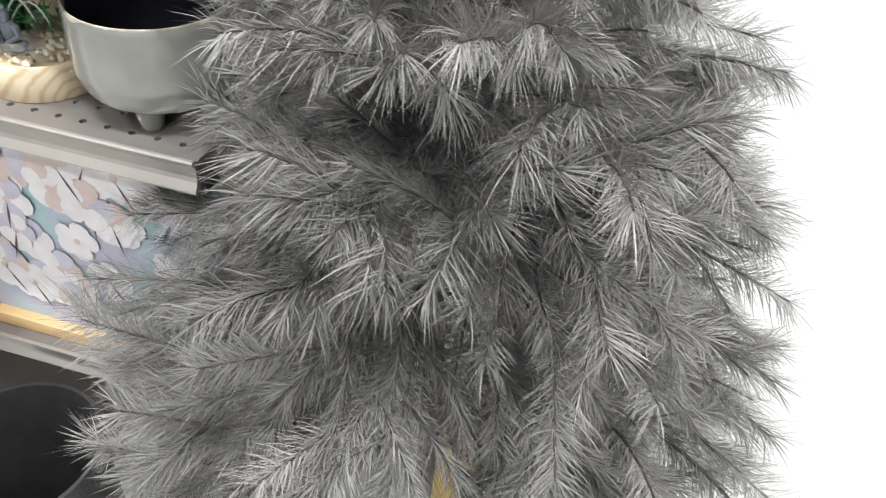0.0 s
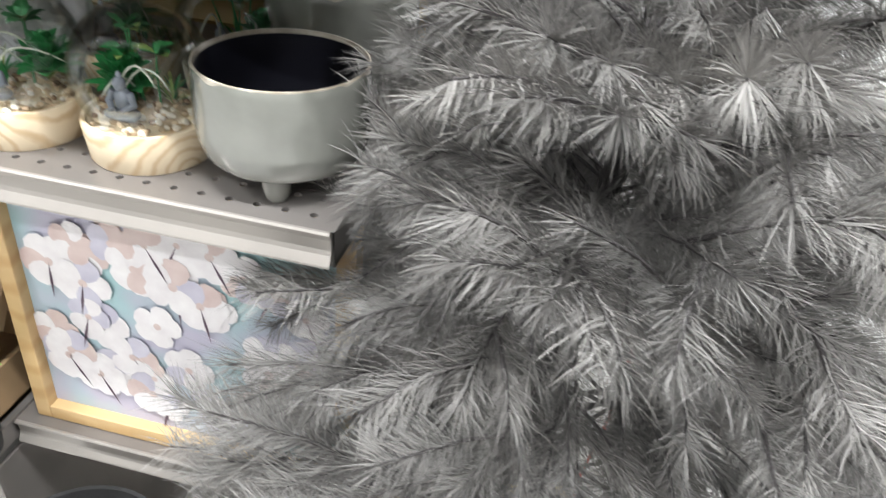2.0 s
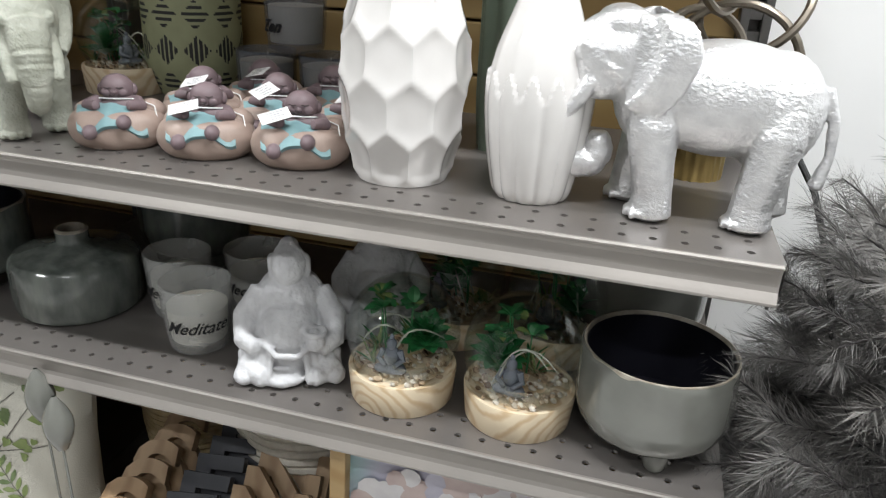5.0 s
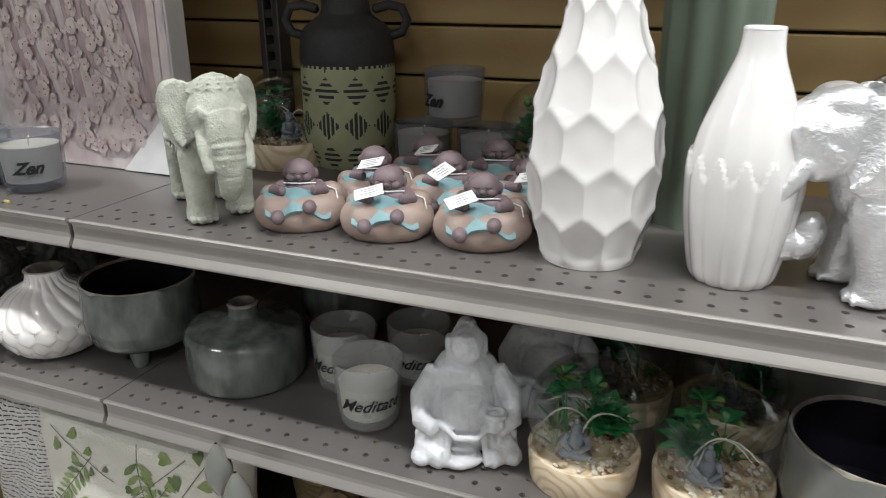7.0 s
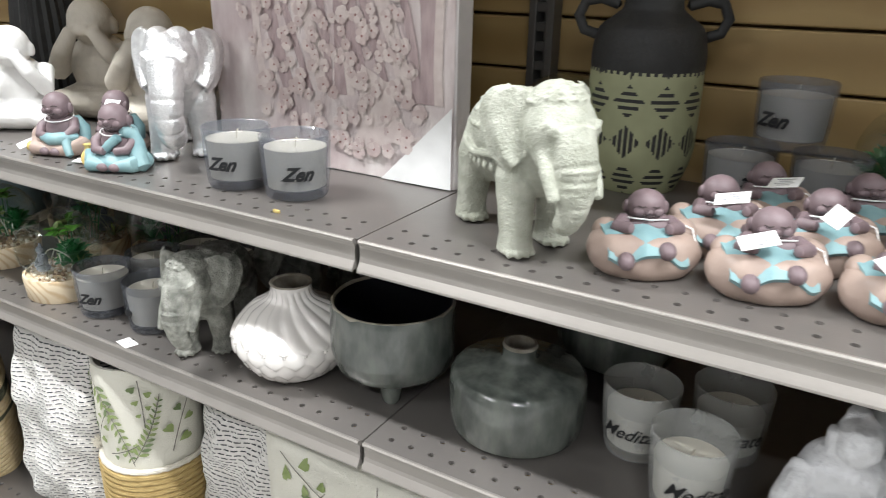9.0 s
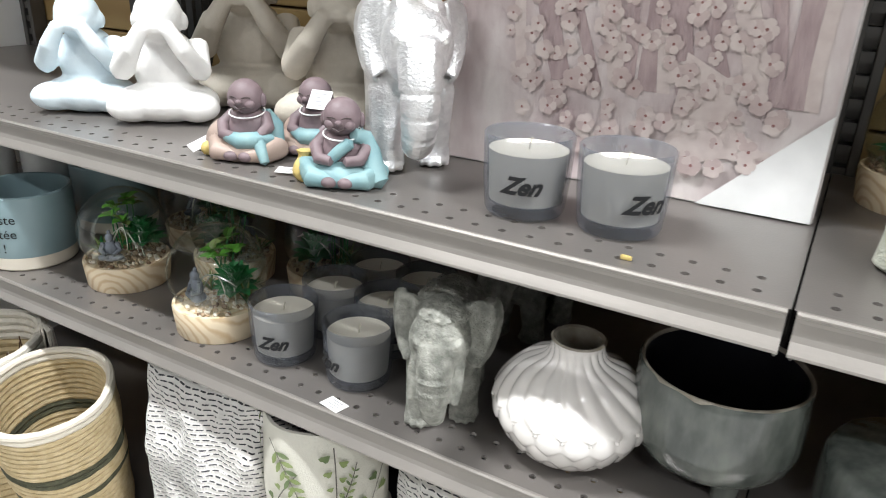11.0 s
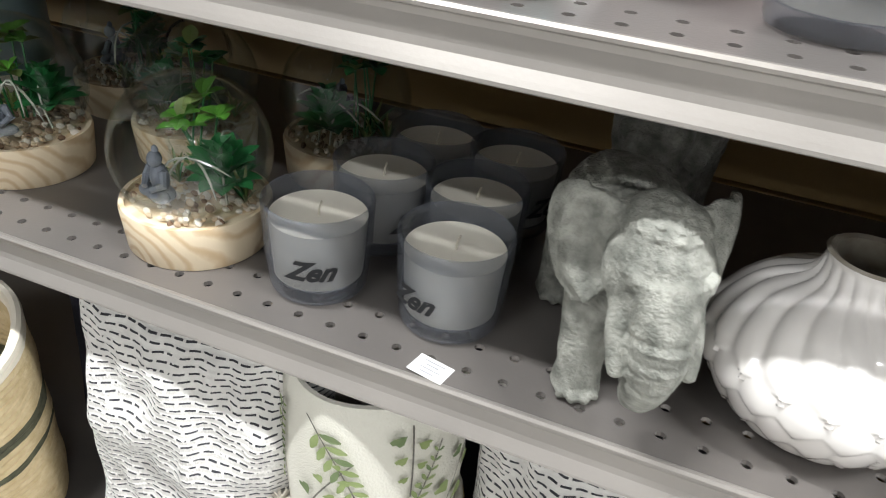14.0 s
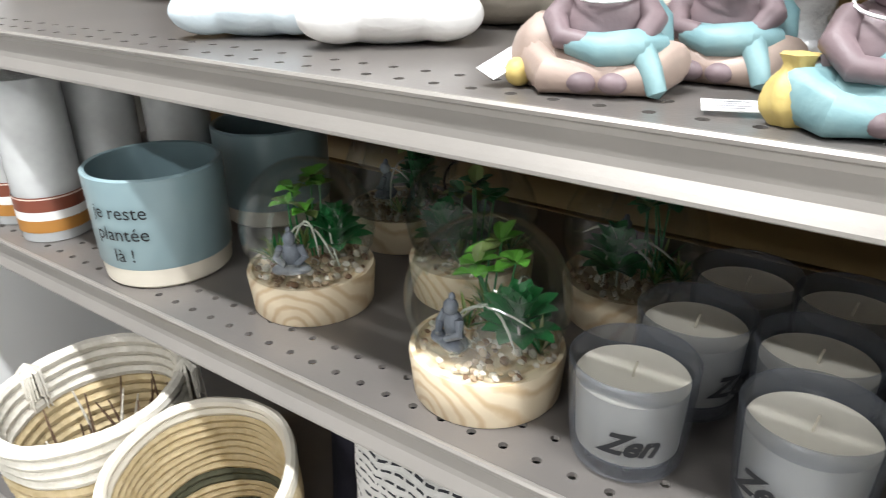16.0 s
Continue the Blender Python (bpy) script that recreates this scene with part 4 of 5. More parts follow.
BABY = "resin baby figurine lying on a tan sack in turquoise robe"
for i, (x, y, tn) in enumerate([(0.258, 0.076, 14), (0.360, 0.082, 8), (0.461, 0.092, 4), (0.305, 0.165, 20), (0.395, 0.172, 10), (0.490, 0.178, 5), (0.335, 0.250, 16), (0.425, 0.255, 8), (0.520, 0.26, 0)]):
    sleepy_baby(x, y, ZU, tn + 12, BABY if i < 3 else "resin baby figurine in the crowded rows behind")
for x, y, dz, rz in [(0.352, 0.056, 0.053, 25), (0.448, 0.064, 0.053, 40), (0.318, 0.128, 0.064, 0), (0.402, 0.128, 0.062, 70), (0.497, 0.132, 0.064, -15), (0.352, 0.205, 0.066, -20)]:
    tag_card(x, y, ZU + dz, 25, -14, rz)


def seated_monk(x, y, z, turn, kind, label):
    """Small bald figure sitting cross-legged; its cloth is a pleated skin round body and knees; one mesh."""
    b = bmesh.new()

    def pleat(keys, sx, sy, mi, waves, amp, at=(0, 0, 0), seg=40):
        q = bmesh.new()
        lathe(q, [(0, keys[0][1])] + curve_prof(keys, 14) + [(0, keys[-1][1])], seg, lambda t, zz, i: amp * math.sin(waves * t + zz * 220))
        bmesh.ops.transform(q, matrix=Matrix.Translation(at) @ Matrix.Diagonal((sx, sy, 1, 1)), verts=q.verts)
        vm = {v: b.verts.new(v.co) for v in q.verts}
        for f in q.faces:
            b.faces.new([vm[v] for v in f.verts]).material_index = mi
        q.free()
    lap, belly = (2, 1) if kind == "robe" else (0, 1)
    pleat([(0.034, 0.0005), (0.041, 0.006), (0.040, 0.014), (0.031, 0.022), (0.020, 0.026)], 1.0, 0.82, lap, 9, 0.0010)
    pleat([(0.024, 0.018), (0.026, 0.030), (0.022, 0.044), (0.013, 0.051)], 1.0, 0.80, belly, 2, 0.0004, (0, 0.002, 0))
    for sx in (-1, 1):
        tube(b, [(sx * 0.014, 0.000, 0.014), (sx * 0.034, -0.012, 0.014), (sx * 0.026, -0.026, 0.010), (sx * 0.004, -0.030, 0.008)], [0.011, 0.013, 0.010, 0.006], 14, lap)
        ell(b, (sx * -0.008, -0.033, 0.008), (0.008, 0.006, 0.0055), mi=1, u=12, v=8)
        tube(b, [(sx * 0.017, 0.001, 0.045), (sx * 0.025, -0.010, 0.036), (sx * 0.020, -0.022, 0.028), (sx * 0.007, -0.026, 0.027)], [0.0075, 0.0072, 0.006, 0.005], 12, 1)
    if kind == "robe":
        # cloth over one shoulder, falling beside the knee, and a small yellow bag
        tube(b, [(0.012, -0.012, 0.050), (0.021, -0.004, 0.046), (0.027, -0.006, 0.034), (0.030, -0.012, 0.020), (0.038, -0.018, 0.006)], [0.007, 0.009, 0.010, 0.012, 0.010], 14, 2)
        tube(b, [(0.010, -0.019, 0.044), (-0.002, -0.022, 0.034), (-0.012, -0.022, 0.024)], [0.006, 0.006, 0.005], 10, 2)
        tube(b, [(0.012, 0.012, 0.048), (0.0, 0.018, 0.034), (-0.012, 0.016, 0.020)], [0.010, 0.014, 0.014], 12, 2)
        pleat([(0.008, 0.0005), (0.013, 0.008), (0.011, 0.018), (0.006, 0.025), (0.008, 0.031)], 1, 0.9, 3, 6, 0.0008, (-0.037, -0.006, 0))
    else:
        # tan sack at one side, turquoise cloth across the lap
        pleat([(0.016, 0.0005), (0.022, 0.012), (0.019, 0.028), (0.009, 0.038)], 1, 0.9, 0, 5, 0.0006, (-0.028, 0.002, 0))
        tube(b, [(-0.016, -0.022, 0.026), (0.000, -0.027, 0.023), (0.018, -0.024, 0.025), (0.030, -0.012, 0.024)], [0.006, 0.009, 0.009, 0.006], 14, 2)
        tube(b, [(0.020, -0.024, 0.024), (0.026, -0.031, 0.014), (0.030, -0.034, 0.004)], [0.007, 0.006, 0.005], 10, 2)
        tube(b, [(0.016, 0.006, 0.048), (0.026, 0.008, 0.034), (0.028, 0.004, 0.018)], [0.007, 0.009, 0.009], 12, 2)
        ell(b, (-0.044, -0.010, 0.008), (0.008, 0.010, 0.008), mi=3, u=12, v=8)
    ell(b, (0, -0.005, 0.066), (0.0185, 0.0180, 0.0185), mi=1, u=24, v=16)
    for sx in (-1, 1):
        ell(b, (sx * 0.0182, -0.003, 0.063), (0.0035, 0.005, 0.0075), mi=1, u=10, v=8)
        ell(b, (sx * 0.0085, -0.0175, 0.0605), (0.0065, 0.0048, 0.0052), mi=1, u=12, v=8)
        tube(b, [(sx * 0.0115, -0.0195, 0.0672), (sx * 0.007, -0.0222, 0.0682), (sx * 0.003, -0.0222, 0.0668)], 0.0007, 5, 4)
    ell(b, (0, -0.0235, 0.0630), (0.0034, 0.003, 0.0028), mi=1, u=10, v=8)
    tube(b, [(-0.006, -0.0215, 0.0575), (0, -0.0232, 0.0552), (0.006, -0.0215, 0.0575)], 0.0009, 6, 4)
    tube(b, [(0.019 * math.cos(a), -0.004 + 0.017 * math.sin(a), 0.050 - 0.004 * math.sin(-a)) for a in [k * math.pi / 10 for k in range(20)]], 0.0008, 5, 5, closed=True)
    return solo("monk_figurine", b, [M_SACK, M_SKIN, M_TEAL, M_GOLDY, M_CREASE, M_TAG], label, "figurine", Matrix.Translation((x, y, z)) @ Matrix.Rotation(radians(turn), 4, "Z"), "monk figurines")


seated_monk(-0.553, 0.062, ZU, 20, "sack", "mauve resin monk figurine with tan legs and turquoise cloth")
seated_monk(-0.418, 0.050, ZU, 25, "robe", "mauve resin monk figurine in turquoise robe with yellow bag")
seated_monk(-0.505, 0.120, ZU, 0, "sack", "mauve resin monk figurine behind two others")
tag_card(-0.475, 0.035, ZU + 0.004, 8, 0, 20, 0.028, 0.014)
tag_card(-0.60, 0.035, ZU + 0.012, 20, -20, 70, 0.026, 0.014)
tag_card(-0.475, 0.085, ZU + 0.068, 50, 0, 10, 0.024, 0.022)
solo("shelf_label", box(bmesh.new(), (0, 0, 0), (0.009, 0.003, 0.004), 0.001), M_GOLDY, "tiny torn yellow sticker on the shelf", "sticker", pose(-0.122, 0.018, ZU + 0.002))
tag_card(-0.403, 0.0085, ZL + 0.001, -4, 2, -10, 0.026, 0.019, "small white printed price label on the shelf")


def laughing_figure(x, y, z, turn, label, s=1.0):
    b = bmesh.new()
    ell(b, (0, 0.006, 0.040), (0.064, 0.046, 0.044), u=24, v=16)
    ell(b, (0, -0.014, 0.060), (0.038, 0.034, 0.032), u=20, v=14)
    ell(b, (0, 0.008, 0.086), (0.044, 0.034, 0.032))
    ell(b, (0, -0.006, 0.128), (0.022, 0.0225, 0.023), u=20, v=14)
    ell(b, (0, 0.002, 0.147), (0.012, 0.012, 0.008))
    for sx in (-1, 1):
        ell(b, (sx * 0.022, 0, 0.124), (0.005, 0.007, 0.014))
        ell(b, (sx * 0.008, -0.022, 0.126), (0.006, 0.004, 0.005))
        tube(b, [(sx * 0.038, 0.004, 0.092), (sx * 0.056, -0.012, 0.068), (sx * 0.056, -0.026, 0.050), (sx * 0.040, -0.038, 0.044)], [0.014, 0.016, 0.014, 0.010], 12)
        tube(b, [(sx * 0.040, -0.010, 0.020), (sx * 0.052, -0.030, 0.014), (sx * 0.030, -0.046, 0.012)], [0.020, 0.017, 0.011], 12)
        ell(b, (sx * 0.056, -0.034, 0.010), (0.015, 0.016, 0.010))
        for k in range(5):
            tube(b, [(sx * (0.020 + 0.010 * k), -0.034 + 0.003 * k, 0.050 - 0.004 * k), (sx * (0.026 + 0.009 * k), -0.048 + 0.005 * k, 0.006)], 0.005, 8)
    ell(b, (0.034, -0.044, 0.056), (0.012, 0.010, 0.013))
    tube(b, [(0.034 + 0.013 * math.cos(a), -0.044 + 0.011 * math.sin(a), 0.066) for a in [k * 0.524 for k in range(12)]], 0.0032, 6, closed=True)
    tube(b, [(-0.036, -0.034, 0.052), (-0.014, -0.050, 0.040), (0.012, -0.050, 0.040), (0.034, -0.038, 0.050)], 0.004, 8)
    ell(b, (-0.008, -0.036, 0.008), (0.030, 0.020, 0.009))
    bmesh.ops.scale(b, vec=(s * 0.85, s * 0.92, s * 1.02), verts=b.verts)
    return carved(solo("laughing_statue", b, M_WBUD, label, "statue", Matrix.Translation((x, y, z)) @ Matrix.Rotation(radians(turn), 4, "Z"), "white laughing statues"), 0.0018, 2, 0.003)


laughing_figure(0.451, 0.076, ZL, 22, "white plaster laughing seated statue holding a small pot")
laughing_figure(0.510, 0.200, ZL, 22, "white plaster laughing statue in the shaded back row")


def praying_figure(x, y, z, turn, s, m, label):
    b = bmesh.new()
    ell(b, (0, 0.0, 0.024), (0.064, 0.050, 0.026), u=24)
    ell(b, (-0.036, -0.024, 0.022), (0.034, 0.024, 0.020), (0, 0, 25))
    ell(b, (0.036, -0.024, 0.022), (0.034, 0.024, 0.020), (0, 0, -25))
    ell(b, (0, 0.008, 0.068), (0.042, 0.032, 0.046))
    ell(b, (0, -0.010, 0.128), (0.029, 0.029, 0.031), u=20, v=14)
    for sx in (-1, 1):
        ell(b, (sx * 0.029, -0.006, 0.122), (0.005, 0.008, 0.011))
        tube(b, [(sx * 0.038, 0.006, 0.092), (sx * 0.046, -0.022, 0.066), (sx * 0.030, -0.036, 0.092), (sx * 0.014, -0.038, 0.118)], [0.016, 0.015, 0.012, 0.009], 12)
    ell(b, (0, -0.038, 0.118), (0.012, 0.006, 0.008))
    bmesh.ops.scale(b, vec=(s, s, s), verts=b.verts)
    return carved(solo("praying_statue", b, m, label, "statue", Matrix.Translation((x, y, z)) @ Matrix.Rotation(radians(turn), 4, "Z"), "seated praying statues"), 0.0026, 4)


M_PLAST = mat("bright_plaster", (0.80, 0.79, 0.77), 0.55, 0, (0.68, 0.67, 0.65), 30, 0.4, 140)
# darker, beige plaster for the two statues at the back
M_PLASTG = mat("beige_plaster", (0.52, 0.48, 0.41), 0.7, 0, (0.40, 0.36, 0.30), 30, 0.5, 140)
M_PLASTB = mat("pale_blue_plaster", (0.66, 0.74, 0.78), 0.55, 0, (0.5, 0.6, 0.65), 30, 0.4, 140)
praying_figure(-0.755, 0.128, ZU, 38, 1.0, M_PLAST, "white plaster seated monk statue with hands to its face")
praying_figure(-0.875, 0.105, ZU, 30, 0.95, M_PLASTB, "pale blue-white seated monk statue")
praying_figure(-0.735, 0.260, ZU, 30, 1.25, M_PLASTG, "beige plaster seated statue in the back row")
praying_figure(-0.560, 0.235, ZU, 35, 1.2, M_PLASTG, "beige plaster seated statue behind small figurines")

# ---- vases, upper shelf ----


def comb(t, z, i):
    n, rh = 9, 0.047
    v = z / rh
    best = 9
    for row in (math.floor(v) - 1, math.floor(v), math.floor(v) + 1):
        u = t * n / (2 * math.pi) + (0.5 if int(row) % 2 else 0)
        du = u - math.floor(u) - 0.5
        dv = (v - row - 0.5) * 0.86
        best = min(best, math.hypot(du, dv))
    k = max(0.0, 1 - (best / 0.55) ** 3)
    return (-0.0058 * k + 0.0014) * min(1, z / 0.012)


va = thing("honeycomb_vase", "tall white glazed vase dimpled with honeycomb hollows", "vase", Matrix.Translation((0.567, 0.100, ZU)) @ Matrix.Rotation(0.25, 4, "Z"))
b = bmesh.new()
lathe(b, [(0, 0)] + curve_prof([(0.045, 0.0005), (0.051, 0.018), (0.059, 0.055), (0.0625, 0.105), (0.057, 0.150), (0.046, 0.190), (0.034, 0.230), (0.0275, 0.265), (0.027, 0.30)], 110) + [(0.025, 0.303), (0.022, 0.30), (0.021, 0.25), (0, 0.24)], 140, comb)
part("body", b, M_GLAZE_W, va)
part("mouth", lathe(bmesh.new(), [(0.0268, 0.3005), (0.026, 0.3045), (0.0235, 0.305), (0.0218, 0.3015)], 48), M_GLAZE_W, va)


def petal(t, z, i):
    n = 14
    u = (t * n / (2 * math.pi)) % 1 - 0.5
    edge = 0.105 + 0.010 * math.cos(2 * math.pi * u)
    if z < edge:
        return 0.0022 * (1 - (abs(u) * 2) ** 2.2) + 0.0010
    return 0.0006 * math.cos(2 * math.pi * u) * max(0, 1 - (z - edge) / 0.07)


vb = thing("bottle_vase", "white glazed bottle vase with fluted petal base", "vase", Matrix.Translation((0.698, 0.092, ZU)))
b = bmesh.new()
lathe(b, [(0, 0)] + curve_prof([(0.031, 0.0005), (0.036, 0.012), (0.0435, 0.055), (0.0465, 0.098), (0.042, 0.130), (0.030, 0.165), (0.019, 0.195), (0.0165, 0.216)], 110), 160, petal)
part("body", b, M_GLAZE_W, vb)
b = bmesh.new()
lathe(b, [(0.0170, 0.2158), (0.016, 0.2178), (0.014, 0.2160), (0.0135, 0.17), (0, 0.16)], 40)
part("mouth", b, M_GLAZE_W, vb)

sg = thing("fluted_vase", "tall dull sage green fluted vase", "vase", Matrix.Translation((0.655, 0.255, ZU)))
b = bmesh.new()
lathe(b, [(0, 0)] + curve_prof([(0.046, 0.0), (0.05, 0.06), (0.05, 0.16), (0.052, 0.30), (0.055, 0.34)], 20) + [(0.05, 0.342), (0.048, 0.30), (0, 0.25)], 96, lambda t, z, i: 0.0028 * math.cos(10 * t))
part("body", b, M_SAGE, sg)

jr = thing("amphora", "matt black and olive clay amphora with diamond pattern", "vase", Matrix.Translation((0.168, 0.356, ZU)))
b = bmesh.new()
JS = 192


def jar_face(i, k):
    z = i * 0.145 / 72 - 0.002
    a, v = k / JS * 10, z / 0.046 + 0.1
    da, dv = abs(a % 1 - 0.5), abs(v % 1 - 0.5)
    if z > 0.139 and k % 4 < 2:
        return 1
    if da + dv < 0.43:
        return 1 if (k % 3 < 2 if int(v) % 2 else i % 4 < 2) else 0
    return 0


pj = [(0.050 + 0.0165 * min(1, math.sin(min(1, j / 30) * math.pi / 2)) - 0.0005 * max(0, (j - 60) / 12), 0.0005 + j * 0.145 / 72) for j in range(73)]
lathe(b, [(0, 0)] + pj, JS, mi=lambda i, k: jar_face(i, k))
part("body", b, [M_OLIVE, M_BLACKM], jr, "olive clay body with black striped diamonds")
b = bmesh.new()
lathe(b, curve_prof([(0.0662, 0.1452), (0.066, 0.165), (0.060, 0.190), (0.042, 0.205), (0.034, 0.215), (0.034, 0.245), (0.042, 0.262)], 30) + [(0.039, 0.263), (0.03, 0.24), (0, 0.2)], 64)
part("neck", b, M_BLACKM, jr, "matt black shoulder and neck")
for s in (-1, 1):
    b = bmesh.new()
    tube(b, [(s * 0.060, 0, 0.180), (s * 0.078, 0, 0.186), (s * 0.085, 0, 0.202), (s * 0.078, 0, 0.218), (s * 0.060, 0, 0.222), (s * 0.040, 0, 0.216)], 0.0065, 12)
    part("handle", b, M_BLACKM, jr, m=Matrix.Rotation(radians(18), 4, "Z"))

rv = thing("ribbed_black_vase", "tall black ribbed vase at the back", "vase", Matrix.Translation((-0.93, 0.30, ZU)))
b = bmesh.new()
lathe(b, [(0, 0)] + curve_prof([(0.04, 0.0), (0.058, 0.08), (0.055, 0.18), (0.03, 0.26)], 30) + [(0.026, 0.26), (0, 0.2)], 96, lambda t, z, i: 0.002 * math.cos(24 * t))
part("body", b, M_BLACKM, rv)

hs = thing("ring_sculpture", "dark bronze ring sculpture on ribbed brass foot", "ornament", Matrix.Translation((0.848, 0.232, ZU)))
b = bmesh.new()
lathe(b, [(0, 0), (0.030, 0), (0.031, 0.002), (0.031, 0.044), (0.029, 0.046), (0, 0.046)], 96, lambda t, z, i: 0.0009 * math.cos(20 * t))
part("foot", b, M_BRASS, hs, "ribbed brass foot")
for cx, cz, r, tx, tz in [(-0.01, 0.125, 0.045, 70, 20), (0.03, 0.175, 0.055, 60, -35), (-0.005, 0.215, 0.05, 80, 60), (0.02, 0.11, 0.065, 85, -10)]:
    b = bmesh.new()
    tube(b, [(r * math.cos(a), r * math.sin(a), 0) for a in [k * math.pi / 18 for k in range(36)]], 0.0045, 8, closed=True)
    part("ring", b, M_IRON, hs, m=pose(cx, 0.01, cz, tx, 0, tz))

# ---- pictures ----


def blossom(b, c, r, n, rnd, mi, z=0.0, center=None):
    """Five flat petals in the xz plane."""
    for k in range(n):
        a = 2 * math.pi * (k + rnd.uniform(-0.12, 0.12)) / n
        d, s = Vector((math.cos(a), 0, math.sin(a))), Vector((-math.sin(a), 0, math.cos(a)))
        vs = []
        for j in range(10):
            t = 2 * math.pi * j / 10
            vs.append(b.verts.new(Vector((c[0], z - 0.00003 * k, c[1])) + d * r * (0.55 + 0.48 * math.cos(t)) + s * r * 0.40 * math.sin(t) * (1.15 + 0.3 * math.cos(t))))
        b.faces.new(vs).material_index = mi if isinstance(mi, int) else rnd.choice(mi)
    if center is not None:
        vs = [b.verts.new((c[0] + r * 0.16 * math.cos(t), z - 0.0003, c[1] + r * 0.16 * math.sin(t))) for t in [0.785 * j for j in range(8)]]
        b.faces.new(vs).material_index = center


M_MAUVE = mat("mauve_print", (0.74, 0.68, 0.66), 0.55, 0, (0.42, 0.32, 0.325), 20, 0.2, 250, stretch=(1, 1, 0.45), detail=9, spread=0.18)
M_FOLD = mat("folded_print", (0.46, 0.36, 0.36), 0.55, 0, (0.33, 0.245, 0.25), 55, 0.3, 250, stretch=(1.6, 1, 0.35), detail=8, spread=0.15)
M_PALEP = mat("pale_print", (0.66, 0.62, 0.60), 0.55, 0, (0.50, 0.47, 0.47), 10, 0.2, 250)
M_PINK = [mat("blossom_pink", (0.58, 0.48, 0.46), 0.55, 0, (0.46, 0.36, 0.35), 70), mat("blossom_pale", (0.66, 0.58, 0.55), 0.55, 0, (0.55, 0.46, 0.44), 70), mat("blossom_heart", (0.30, 0.14, 0.13), 0.6)]
cv = thing("canvas_print", "mauve canvas print with blossoms and folds, unframed", "canvas", Matrix.Translation((-0.197, 0.197, ZU)))
part("stretcher", box(bmesh.new(), (0, 0.0185, 0.24), (0.386, 0.035, 0.48), 0.002), M_PALEP, cv, "pale wrapped canvas edges", smooth=False)
rnd = random.Random(21)
b = bmesh.new()


def sheet(b, pts, y, mi):
    b.faces.new([b.verts.new((px, y, pz)) for px, pz in pts]).material_index = mi


sheet(b, [(-0.19, 0.002), (0.19, 0.002), (0.19, 0.478), (-0.19, 0.478)], 0.0, 0)
for k in range(13):
    x0 = -0.14 + 0.022 * k + rnd.uniform(-0.01, 0.01)
    pts = [(x0 + 0.03 * math.sin(j * 0.5 + k) * 0.5 + 0.006 * j, 0.46 - 0.036 * j) for j in range(11)]
    w = 0.006 + 0.005 * (k % 2)
    sheet(b, [(p[0] - w, p[1]) for p in pts] + [(p[0] + w, p[1]) for p in reversed(pts)], -0.0004 - 0.0001 * k, 1 if k % 3 else 4)
sheet(b, [(0.05, 0.03), (0.13, 0.055), (0.10, 0.12), (0.06, 0.14)], -0.0016, 4)
for k in range(330):
    while True:
        px, pz = rnd.uniform(-0.18, 0.175), rnd.uniform(0.03, 0.46)
        if abs(px + 0.02 - (pz - 0.24) * -0.25) < 0.13:
            break
    blossom(b, (px, pz), rnd.uniform(0.006, 0.0105), 5, rnd, (3, 4), -0.0018 - 0.000012 * k, 5)
sheet(b, [(0.09, 0.002), (0.191, 0.002), (0.191, 0.100)], -0.0050, 2)
part("print", b, [M_MAUVE, M_FOLD, M_TAG, *M_PINK[:2], M_PINK[2]], cv, "mauve printed front with pink blossoms and white corner", smooth=False)
b = bmesh.new()
box(b, (-0.09, -0.0035, 0.022), (0.05, 0.003, 0.014), 0.001)
part("hand_hole", b, M_FOLD, cv, smooth=False)

M_AQUA = mat("aqua_print", (0.33, 0.50, 0.52), 0.4, 0, (0.44, 0.42, 0.52), 9, 0.05, 200, detail=2, spread=0.12)
M_PETW = [mat("petal_white", (0.80, 0.78, 0.78), 0.4, 0, (0.66, 0.62, 0.64), 40), mat("petal_blush", (0.66, 0.55, 0.52), 0.4, 0, (0.55, 0.42, 0.4), 40), mat("petal_lilac", (0.60, 0.58, 0.66), 0.4, 0, (0.44, 0.42, 0.52), 30), mat("branch_plum", (0.10, 0.06, 0.09), 0.5)]
FW, FH = 0.41, 0.355
fp = thing("framed_picture", "pine-framed picture of white magnolia blossom on aqua", "picture", pose(0.705, 0.060, ZD, -3, 0, 0))
for nm, c, s in [("frame_side", (-FW / 2 + 0.010, 0, FH / 2), (0.020, 0.022, FH)), ("frame_side", (FW / 2 - 0.010, 0, FH / 2), (0.020, 0.022, FH)), ("frame_rail", (0, 0, 0.010), (FW - 0.041, 0.022, 0.020)), ("frame_rail", (0, 0, FH - 0.010), (FW - 0.041, 0.022, 0.020))]:
    part(nm, box(bmesh.new(), c, s, 0.0015), M_FRAMEW, fp, smooth=False)
b = bmesh.new()
sheet(b, [(-FW / 2 + 0.019, 0.019), (FW / 2 - 0.019, 0.019), (FW / 2 - 0.019, FH - 0.019), (-FW / 2 + 0.019, FH - 0.019)], 0.004, 0)
